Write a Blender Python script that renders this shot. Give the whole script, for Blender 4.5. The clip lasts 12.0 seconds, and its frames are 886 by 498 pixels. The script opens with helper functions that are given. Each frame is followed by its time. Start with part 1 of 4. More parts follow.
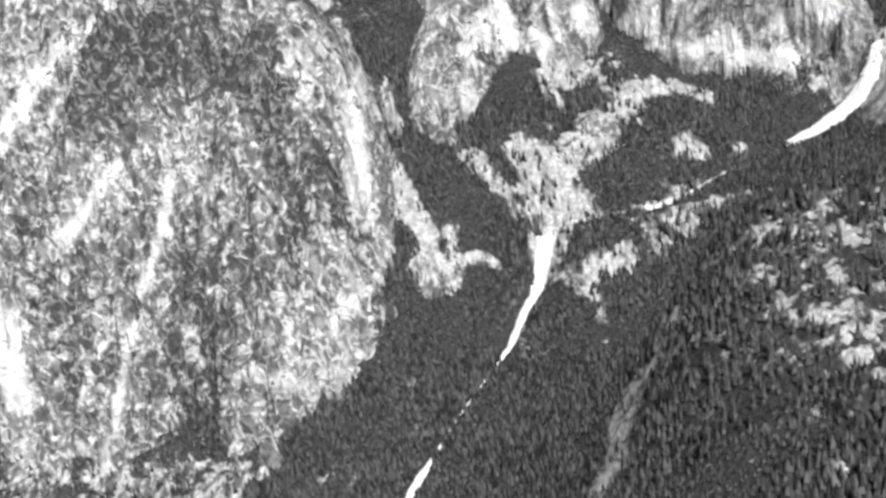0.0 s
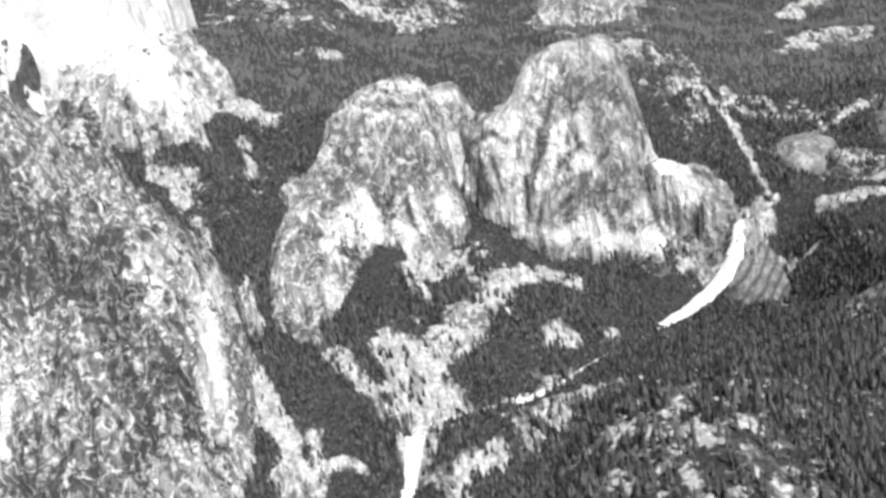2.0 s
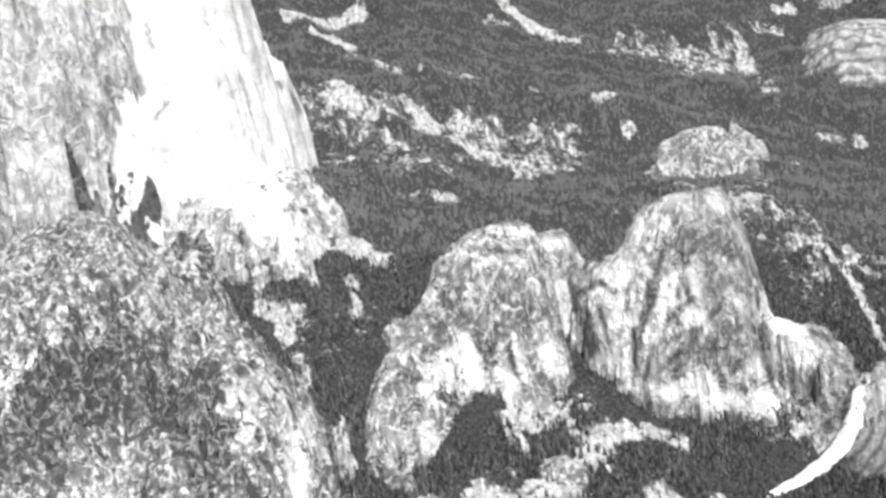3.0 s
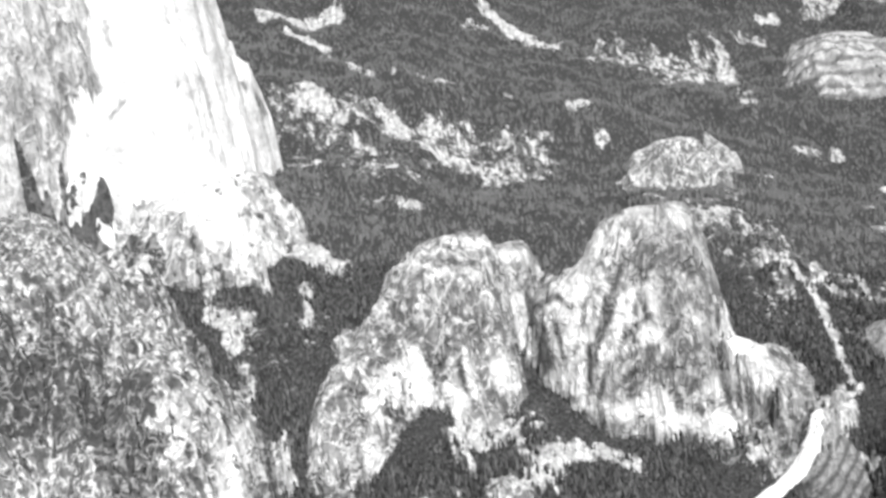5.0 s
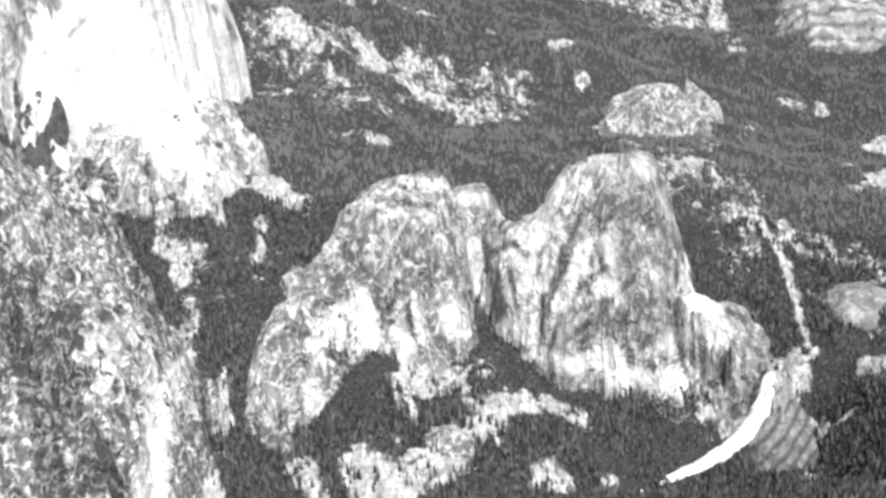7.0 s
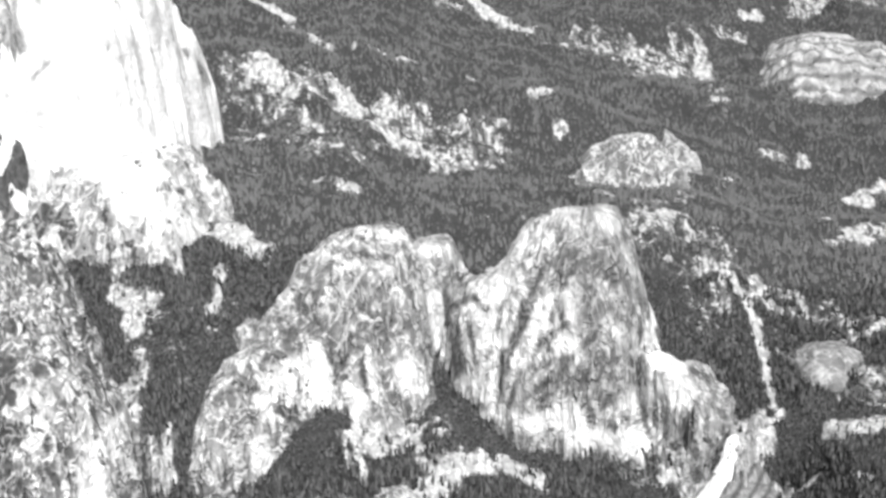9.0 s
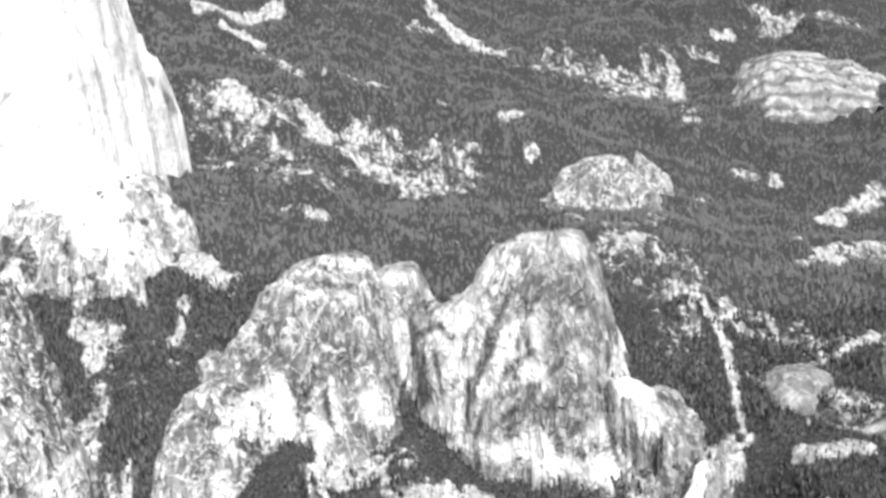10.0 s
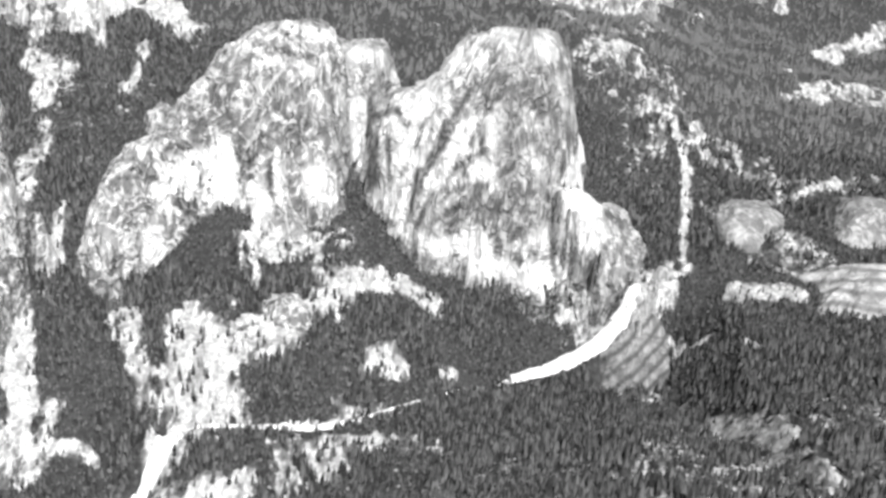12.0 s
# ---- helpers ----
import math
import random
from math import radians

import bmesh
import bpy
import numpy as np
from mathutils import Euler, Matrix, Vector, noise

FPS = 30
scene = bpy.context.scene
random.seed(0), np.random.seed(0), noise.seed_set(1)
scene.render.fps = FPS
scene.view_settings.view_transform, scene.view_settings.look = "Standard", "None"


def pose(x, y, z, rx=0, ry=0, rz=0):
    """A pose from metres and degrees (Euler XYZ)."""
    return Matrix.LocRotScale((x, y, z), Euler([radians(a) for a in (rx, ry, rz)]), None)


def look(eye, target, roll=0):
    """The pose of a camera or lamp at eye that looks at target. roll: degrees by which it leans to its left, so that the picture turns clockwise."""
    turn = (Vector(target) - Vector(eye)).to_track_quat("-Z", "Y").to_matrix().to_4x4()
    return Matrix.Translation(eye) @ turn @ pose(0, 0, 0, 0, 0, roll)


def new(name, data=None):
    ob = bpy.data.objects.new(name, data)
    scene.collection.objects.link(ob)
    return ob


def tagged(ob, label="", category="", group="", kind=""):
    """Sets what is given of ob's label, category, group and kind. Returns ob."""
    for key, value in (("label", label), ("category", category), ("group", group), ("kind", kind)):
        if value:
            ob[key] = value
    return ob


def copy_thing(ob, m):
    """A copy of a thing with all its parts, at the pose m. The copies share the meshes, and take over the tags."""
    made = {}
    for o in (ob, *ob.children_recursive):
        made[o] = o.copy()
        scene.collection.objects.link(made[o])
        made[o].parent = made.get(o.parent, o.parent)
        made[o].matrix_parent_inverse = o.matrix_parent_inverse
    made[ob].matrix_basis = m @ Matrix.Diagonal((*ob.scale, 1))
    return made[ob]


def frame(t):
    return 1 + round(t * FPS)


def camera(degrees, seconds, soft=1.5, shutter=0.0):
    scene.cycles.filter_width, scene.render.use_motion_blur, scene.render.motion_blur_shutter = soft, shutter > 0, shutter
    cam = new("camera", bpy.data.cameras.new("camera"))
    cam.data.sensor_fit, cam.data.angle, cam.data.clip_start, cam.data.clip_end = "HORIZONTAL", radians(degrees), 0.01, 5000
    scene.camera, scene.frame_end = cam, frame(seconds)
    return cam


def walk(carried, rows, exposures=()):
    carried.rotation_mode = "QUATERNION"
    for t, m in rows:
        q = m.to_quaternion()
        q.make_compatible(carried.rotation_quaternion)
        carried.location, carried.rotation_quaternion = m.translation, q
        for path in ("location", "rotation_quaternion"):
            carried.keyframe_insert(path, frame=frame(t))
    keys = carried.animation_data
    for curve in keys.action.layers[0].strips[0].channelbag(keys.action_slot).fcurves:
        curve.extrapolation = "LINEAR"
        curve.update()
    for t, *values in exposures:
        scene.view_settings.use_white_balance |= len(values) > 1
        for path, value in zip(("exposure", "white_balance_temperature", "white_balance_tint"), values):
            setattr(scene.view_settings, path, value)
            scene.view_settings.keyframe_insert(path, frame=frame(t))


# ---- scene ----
cam = camera(41.0, 12.0, soft=3.2)
PATH = [
    (0.0, pose(-158.1, -150.2, 781.5, 66.454, 8.377, -1.132)),
    (0.5, pose(-145.0, -136.4, 779.2, 68.602, 8.696, -2.869)),
    (1.0, pose(-131.9, -122.8, 777.2, 67.330, 9.221, -4.232)),
    (1.5, pose(-118.8, -109.5, 775.3, 69.081, 9.189, -7.192)),
    (2.0, pose(-105.6, -96.3, 773.7, 74.418, 9.267, -6.314)),
    (2.5, pose(-92.5, -83.5, 772.3, 81.706, 8.223, -0.975)),
    (2.7, pose(-87.2, -78.4, 771.8, 82.162, 8.123, -0.277)),
    (4.3, pose(-45.0, -39.1, 768.9, 82.095, 5.351, 0.510)),
    (4.5, pose(-39.7, -34.3, 768.6, 82.785, 5.660, -0.408)),
    (5.0, pose(-26.5, -22.6, 768.2, 82.289, 6.588, -0.143)),
    (5.5, pose(-13.3, -11.2, 768.1, 81.957, 5.941, -0.838)),
    (6.0, pose(0.0, 0.0, 768.1, 81.027, 4.459, 0.413)),
    (6.5, pose(13.3, 11.0, 768.3, 81.908, 3.841, 0.206)),
    (7.0, pose(26.6, 21.7, 768.7, 79.047, 3.865, 0.047)),
    (7.2, pose(31.9, 25.9, 769.0, 79.821, 2.600, -0.187)),
    (8.8, pose(74.6, 58.3, 772.0, 80.001, 2.932, 0.309)),
    (9.0, pose(79.9, 62.2, 772.6, 81.081, 3.142, 0.173)),
    (9.5, pose(93.3, 71.7, 774.0, 81.692, 3.519, 0.257)),
    (10.0, pose(106.7, 81.0, 775.7, 82.080, 3.964, -0.681)),
    (10.5, pose(120.1, 90.1, 777.6, 78.047, 3.219, -2.418)),
    (11.0, pose(133.5, 98.9, 779.7, 74.934, 2.047, -2.641)),
    (11.5, pose(146.9, 107.5, 782.0, 72.742, 0.190, -1.767)),
    (12.0, pose(160.4, 115.8, 784.5, 71.267, -3.971, 1.048)),
]
walk(cam, PATH, exposures=[(0.0, 0.14), (2.5, 0.28), (5.0, 0.36), (9.5, 0.42), (12.0, 0.55)])

# ---- sky, sun ----
SUN_AZ, SUN_EL = radians(160.0), radians(55.0)   # azimuth clockwise from the +y axis
world = bpy.data.worlds.new("overhead_sky")
scene.world = world
world.use_nodes = True
wn = world.node_tree.nodes
wl = world.node_tree.links
wn.clear()
sky = wn.new("ShaderNodeTexSky")
sky.sky_type = "NISHITA"
sky.sun_disc = False
sky.sun_elevation = SUN_EL
sky.sun_rotation = SUN_AZ
grey = wn.new("ShaderNodeRGBToBW")
back = wn.new("ShaderNodeBackground")
back.inputs["Strength"].default_value = 0.06
wout = wn.new("ShaderNodeOutputWorld")
wl.new(sky.outputs[0], grey.inputs[0])
wl.new(grey.outputs[0], back.inputs["Color"])
wl.new(back.outputs[0], wout.inputs["Surface"])

sun_data = bpy.data.lights.new("sun", "SUN")
sun_data.energy = 4.9
sun_data.angle = radians(0.53)
sun = new("sun", sun_data)
sun.matrix_world = look((0, 0, 3000), (-math.sin(SUN_AZ) * math.cos(SUN_EL) * 1000, -math.cos(SUN_AZ) * math.cos(SUN_EL) * 1000, 3000 - math.sin(SUN_EL) * 1000))


# ---- materials (the film is black and white, so all are greys) ----
class Mat:
    """A small helper for grey node materials."""

    def __init__(self, name, rough):
        self.m = bpy.data.materials.new(name)
        self.m.use_nodes = True
        self.n, self.l = self.m.node_tree.nodes, self.m.node_tree.links
        self.b = self.n["Principled BSDF"]
        self.b.inputs["Roughness"].default_value = rough
        self.b.inputs["Specular IOR Level"].default_value = 0.15
        geo = self.n.new("ShaderNodeNewGeometry")
        self.pos = geo.outputs["Position"]
        self.geo = geo

    def put(self, a, sock):
        if isinstance(a, (int, float)):
            sock.default_value = a
        else:
            self.l.new(a, sock)

    def math(self, op, a, b=0.0, clamp=False):
        k = self.n.new("ShaderNodeMath")
        k.operation, k.use_clamp = op, clamp
        self.put(a, k.inputs[0])
        self.put(b, k.inputs[1])
        return k.outputs[0]

    def scaled(self, sx, sy, sz):
        k = self.n.new("ShaderNodeVectorMath")
        k.operation = "MULTIPLY"
        self.l.new(self.pos, k.inputs[0])
        k.inputs[1].default_value = (sx, sy, sz)
        return k.outputs[0]

    def noise(self, vec, scale, detail=4.0, rough=0.55, distort=0.0):
        k = self.n.new("ShaderNodeTexNoise")
        self.l.new(vec, k.inputs["Vector"])
        k.inputs["Scale"].default_value = scale
        k.inputs["Detail"].default_value = detail
        k.inputs["Roughness"].default_value = rough
        k.inputs["Distortion"].default_value = distort
        return k.outputs["Fac"]

    def steps(self, v, lo, hi, a=0.0, b=1.0):
        k = self.n.new("ShaderNodeMapRange")
        self.put(v, k.inputs["Value"])
        for nm, val in (("From Min", lo), ("From Max", hi), ("To Min", a), ("To Max", b)):
            self.put(val, k.inputs[nm])
        return k.outputs["Result"]

    def mix(self, fac, a, b):
        k = self.n.new("ShaderNodeMix")
        k.data_type = "FLOAT"
        self.put(fac, k.inputs[0])
        self.put(a, k.inputs[2])
        self.put(b, k.inputs[3])
        return k.outputs[0]

    def attr(self, name):
        k = self.n.new("ShaderNodeAttribute")
        k.attribute_name = name
        return k.outputs["Fac"]

    def bump(self, height, dist, strength=1.0):
        k = self.n.new("ShaderNodeBump")
        k.inputs["Distance"].default_value = dist
        k.inputs["Strength"].default_value = strength
        self.l.new(height, k.inputs["Height"])
        self.l.new(k.outputs[0], self.b.inputs["Normal"])

    def done(self, value):
        c = self.n.new("ShaderNodeCombineColor")
        for i in range(3):
            self.put(value, c.inputs[i])
        self.l.new(c.outputs[0], self.b.inputs["Base Color"])
        return self.m


def granite(name, light=0.5, dark=0.2, rib=0.6, rib_size=0.05, crack=0.7, streak=0.4, sweep=0.3, mottle=0.5, shrub=0.09, bands=0.0, lie=(0.25, 0.6, 1.0), speckle=0.0):
    """Pale granite: broad tone, mottling, streaks down the fall line, bright weathered ribs, dark joints, paler and
    darker strokes, and shrubs where cover says so.
    """
    k = Mat(name, 0.85)
    face_tone, cover = k.attr("face_tone"), k.attr("cover")
    fl = k.n.new("ShaderNodeAttribute")
    fl.attribute_name = "flow"
    flow = fl.outputs["Vector"]
    slow = k.n.new("ShaderNodeVectorMath")
    slow.operation = "SCALE"
    k.l.new(flow, slow.inputs[0])
    slow.inputs["Scale"].default_value = sweep
    half = k.n.new("ShaderNodeVectorMath")
    half.operation = "MULTIPLY_ADD"
    k.l.new(k.pos, half.inputs[0])
    half.inputs[1].default_value = (1.0 - sweep * 0.5, 1.0 - sweep * 0.5, 0.75 - sweep * 0.55)
    k.l.new(slow.outputs[0], half.inputs[2])
    q = half.outputs[0]
    broad = k.noise(q, 0.014, 2, 0.5)
    mid = k.noise(q, 0.05, 3, 0.6)
    fine = k.noise(k.pos, 0.16, 3, 0.6)
    run = k.noise(flow, 0.075, 3, 0.6, 0.6)
    tone = k.mix(k.steps(broad, 0.38, 0.62), light, light * 0.68)
    tone = k.math("MULTIPLY", tone, k.steps(mid, 0.35, 0.65, 1.0 + mottle * 0.5, 1.0 - mottle * 0.6))
    tone = k.math("MULTIPLY", tone, k.steps(fine, 0.3, 0.7, 1.15, 0.8))
    tone = k.mix(k.steps(run, 0.53, 0.62, 0.0, streak), tone, dark)
    tone = k.mix(k.steps(face_tone, 0.0, -1.0, 0.0, 0.9), tone, k.mix(k.steps(fine, 0.4, 0.6), dark * 0.6, dark * 0.35))
    tone = k.mix(k.steps(face_tone, 0.0, 1.0), tone, k.mix(k.steps(mid, 0.5, 0.66), 0.88, 0.6))
    web = k.math("ABSOLUTE", k.math("SUBTRACT", k.noise(q, rib_size, 2, 0.55, 0.7), 0.5))
    ribs = k.steps(web, 0.02, 0.075, rib, 0.0)
    ribs = k.math("MULTIPLY", ribs, k.steps(face_tone, 0.0, -0.8, 1.0, 0.55))
    tone = k.mix(ribs, tone, 0.85)
    net = k.math("ABSOLUTE", k.math("SUBTRACT", k.noise(q, rib_size * 0.62, 3, 0.6, 0.9), 0.5))
    gate = k.steps(k.noise(k.pos, 0.017, 2, 0.5), 0.42, 0.56, 0.25, 1.0)
    line = k.math("MULTIPLY", k.steps(net, 0.018, 0.07, crack, 0.0), gate)
    line = k.math("MULTIPLY", line, k.steps(face_tone, 0.2, 1.0, 1.0, 0.6))
    seam = k.math("ABSOLUTE", k.math("SUBTRACT", k.noise(q, rib_size * 1.35, 2, 0.5, 0.8), 0.48))
    seams = k.math("MULTIPLY", k.steps(seam, 0.015, 0.06, crack * 0.7, 0.0), k.steps(k.noise(k.pos, 0.026, 2, 0.5), 0.4, 0.55, 0.15, 1.0))
    line = k.math("MAXIMUM", line, k.math("MULTIPLY", seams, k.steps(face_tone, 0.3, 1.0, 1.0, 0.55)))
    tone = k.mix(line, tone, dark * 0.5)
    if bands:
        lay = k.n.new("ShaderNodeVectorMath")
        lay.operation = "DOT_PRODUCT"
        k.l.new(q, lay.inputs[0])
        lay.inputs[1].default_value = lie
        wave = k.math("FRACT", k.math("MULTIPLY", k.math("ADD", lay.outputs["Value"], k.math("MULTIPLY", broad, 1.3 / bands)), bands))
        tone = k.mix(k.steps(k.math("ABSOLUTE", k.math("SUBTRACT", wave, 0.5)), 0.08, 0.3, 0.75, 0.0), tone, dark)
    spots = k.noise(k.scaled(1, 1, 0.8), shrub, 3, 0.6, 0.3)
    spot = k.steps(k.math("ADD", k.math("MULTIPLY", cover, 0.8), k.math("MULTIPLY", spots, 1.3)), 1.02, 1.1)
    spot = k.math("MULTIPLY", spot, k.steps(cover, 0.08, 0.3))
    tone = k.mix(k.math("MULTIPLY", spot, k.steps(ribs, 0.0, 1.0, 1.0, 0.5)), tone, k.mix(k.steps(fine, 0.35, 0.65), 0.045, 0.1))
    if speckle:
        dots = k.noise(k.scaled(1, 1, 0.7), 0.115, 2, 0.6, 0.4)
        tone = k.mix(k.math("MULTIPLY", k.steps(k.math("ADD", dots, k.math("MULTIPLY", k.math("SUBTRACT", broad, 0.5), 0.35)), 0.51, 0.56, 0.0, speckle), k.steps(face_tone, 0.3, 1.0, 1.0, 0.25)), tone, 0.07)
    k.bump(k.math("ADD", k.math("MULTIPLY", mid, 1.2), k.math("ADD", k.math("MULTIPLY", ribs, 0.25), k.math("SUBTRACT", k.math("MULTIPLY", run, 0.5), k.math("MULTIPLY", line, 0.6)))), 9.0, 0.7)
    return k.done(tone)


ROCK = granite("pale_granite", 0.45, 0.17, 0.45, 0.06, 0.85, 0.25, 0.4, 0.5)
SWIRLED = granite("swirled_granite", 0.38, 0.15, 0.7, 0.055, 0.7, 0.15, 0.1, 0.7)
SPECKLED = granite("speckled_granite", 0.34, 0.14, 0.8, 0.06, 0.4, 0.1, 0.06, 1.0, 0.085, speckle=0.62)
PALE = granite("pale_speckled_granite", 0.42, 0.16, 0.7, 0.05, 0.4, 0.1, 0.1, 0.6)
WALL = granite("streaked_granite_wall", 0.55, 0.22, 0.55, 0.035, 0.5, 0.35, 0.3, 0.5)
SLAB = granite("bright_granite_slab", 0.88, 0.25, 0.1, 0.03, 0.06, 0.03, 0.1, 0.08)
APRON = granite("stained_granite_apron", 0.26, 0.05, 0.15, 0.05, 0.4, 0.2, 0.0, 0.4, bands=0.05, lie=(1.0, 0.0, -1.7))
SMOOTH = granite("smooth_grey_granite", 0.27, 0.14, 0.25, 0.05, 0.5, 0.1, 0.1, 0.35)
BEDDED = granite("bedded_granite", 0.5, 0.12, 0.3, 0.04, 0.3, 0.1, 0.05, 0.3, bands=0.05)
RINGED = granite("ringed_granite", 0.46, 0.1, 0.25, 0.02, 0.35, 0.1, 0.1, 0.4, bands=0.022)
k = Mat("forest_floor_and_outcrops", 0.9)
spots = k.noise(k.pos, 0.13, 4, 0.65)
fine = k.noise(k.pos, 0.22, 4, 0.6)
cover = k.attr("cover")
rockmask = k.steps(k.math("ADD", cover, k.math("MULTIPLY", k.math("SUBTRACT", spots, 0.5), 1.0)), 0.57, 0.4)
band = k.noise(k.scaled(1.0, 0.25, 0.3), 0.11, 4, 0.6, 0.5)
loose = k.steps(cover, 0.02, 0.25, 0.45, 1.0)
stone = k.mix(k.math("MULTIPLY", k.steps(band, 0.46, 0.58), loose), k.mix(k.steps(fine, 0.4, 0.62), 0.74, 0.4), 0.15)
stone = k.mix(k.math("MULTIPLY", k.steps(k.noise(k.scaled(1.0, 0.6, 0.6), 0.1, 4, 0.65), 0.52, 0.6, 0.0, 0.75), loose), stone, 0.07)
tone = k.mix(rockmask, k.mix(k.steps(fine, 0.35, 0.65), 0.032, 0.075), stone)
k.bump(k.math("ADD", fine, spots), 5.0, 0.9)
GROUND = k.done(tone)
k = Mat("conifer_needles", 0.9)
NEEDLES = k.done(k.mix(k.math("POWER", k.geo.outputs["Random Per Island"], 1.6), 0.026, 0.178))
# aerial haze put into the colour: paler, more even than the near needles
k = Mat("hazy_far_needles", 0.9)
HAZY_NEEDLES = k.done(k.mix(k.geo.outputs["Random Per Island"], 0.145, 0.19))
k = Mat("conifer_bark", 0.9)
BARK = k.done(k.mix(k.noise(k.scaled(3, 3, 0.5), 1.0, 4), 0.06, 0.14))
k = Mat("white_water", 0.6)
WATER = k.done(k.mix(k.steps(k.noise(k.scaled(1, 1, 0.15), 0.35, 5, 0.6), 0.35, 0.7), 0.93, 0.7))
# the pale share is foam plus glare on the water, painted as colour
k = Mat("river_foam_glare", 0.35)
RIVER = k.done(k.mix(k.steps(k.noise(k.pos, 0.09, 4, 0.6), 0.42, 0.6), 0.85, 0.3))


# ---- relief of the land ----
def value_noise(x, y, seed):
    """Smooth lattice noise in [-1, 1] on numpy arrays."""
    xi, yi = np.floor(x).astype(np.int64), np.floor(y).astype(np.int64)
    fx, fy = x - xi, y - yi
    sx, sy = fx * fx * fx * (fx * (fx * 6 - 15) + 10), fy * fy * fy * (fy * (fy * 6 - 15) + 10)

    def h(a, b):
        n = (a * 374761393 + b * 668265263 + seed * 974634777) & 0xFFFFFFFF
        n = ((n ^ (n >> 13)) * 1274126177) & 0xFFFFFFFF
        return ((n ^ (n >> 16)) & 0xFFFF) / 32767.5 - 1

    return (h(xi, yi) * (1 - sx) + h(xi + 1, yi) * sx) * (1 - sy) + (h(xi, yi + 1) * (1 - sx) + h(xi + 1, yi + 1) * sx) * sy


def fbm(x, y, size, octaves, seed, gain=0.5):
    total, amp = 0.0, 1.0
    for o in range(octaves):
        total = total + amp * value_noise(x / size * 2 ** o + 17.3 * o, y / size * 2 ** o - 9.1 * o, seed + o)
        amp *= gain
    return total


# broad lie of the land: heights on a wide mesh of stations
XS = np.array([-1500, -700, -350, -150, 50, 250, 450, 800, 2000.0])
YS = np.array([-200, 400, 700, 950, 1150, 1350, 1600, 2000, 2700, 4800.0])
LAND = np.array([
    [220, 200, 190, 240, 310, 310, 330, 360, 460],
    [240, 90, 90, 290, 380, 390, 410, 430, 450],
    [240, 70, 70, 160, 410, 410, 420, 430, 440],
    [290, 100, 100, 130, 210, 330, 385, 410, 440],
    [390, 160, 240, 240, 230, 252, 335, 400, 460],
    [500, 320, 370, 320, 290, 260, 330, 370, 490],
    [640, 490, 460, 460, 390, 350, 370, 430, 520],
    [810, 670, 590, 540, 510, 480, 500, 430, 570],
    [1020, 880, 800, 780, 690, 670, 620, 560, 590],
    [1740, 1610, 1510, 1520, 1480, 1310, 1300, 1230, 1240]], float)


def blend(a, n):
    i = np.clip(np.floor(a).astype(int), 0, n - 2)
    t = a - i
    w = np.stack([-t ** 3 + 2 * t ** 2 - t, 3 * t ** 3 - 5 * t ** 2 + 2, -3 * t ** 3 + 4 * t ** 2 + t, t ** 3 - t ** 2]) * 0.5
    return w, np.clip(np.stack([i - 1, i, i + 1, i + 2]), 0, n - 1)


# the river's line from above the upper fall to the canyon: x, y, height of the water
RIVER_LINE = [(536, 1461, 345), (455, 1417, 337), (392, 1400, 325), (294, 1356, 228), (249, 1344, 216), (205, 1308, 223), (130, 1252, 222), (72, 1206, 220), (42, 1196, 219), (-26, 1192, 218), (-77, 1187, 217), (-91, 1149, 216), (-108, 1122, 170), (-130, 1080, 161), (-152, 1022, 150), (-213, 943, 122), (-274, 854, 91), (-346, 705, 61), (-415, 406, 34)]


def along(line, x, y):
    """Distance to a polyline of (x, y, z) and the height of its nearest point."""
    best = np.full(np.shape(x), 1e9)
    zz = np.zeros(np.shape(x))
    for (ax, ay, az), (bx, by, bz) in zip(line[:-1], line[1:]):
        lx, ly = bx - ax, by - ay
        t = np.clip(((x - ax) * lx + (y - ay) * ly) / (lx * lx + ly * ly), 0, 1)
        d = np.hypot(x - ax - t * lx, y - ay - t * ly)
        near = d < best
        best = np.where(near, d, best)
        zz = np.where(near, az + (bz - az) * t, zz)
    return best, zz


# the rock chute of the tall fall: x, y, height
FALL_LINE = [(390, 1398, 325), (384, 1388, 303), (372, 1378, 281), (353, 1370, 260), (325, 1363, 241), (294, 1356, 228), (255, 1348, 218)]


def chute(z, x, y):
    """Cuts the fall's smooth chute into a surface."""
    d, zc = along(FALL_LINE, x, y)
    half = np.clip(7 + (330 - zc) * 0.25, 6, 26)
    return np.minimum(z, zc - 2 + np.maximum(d - half, 0) * 0.9)


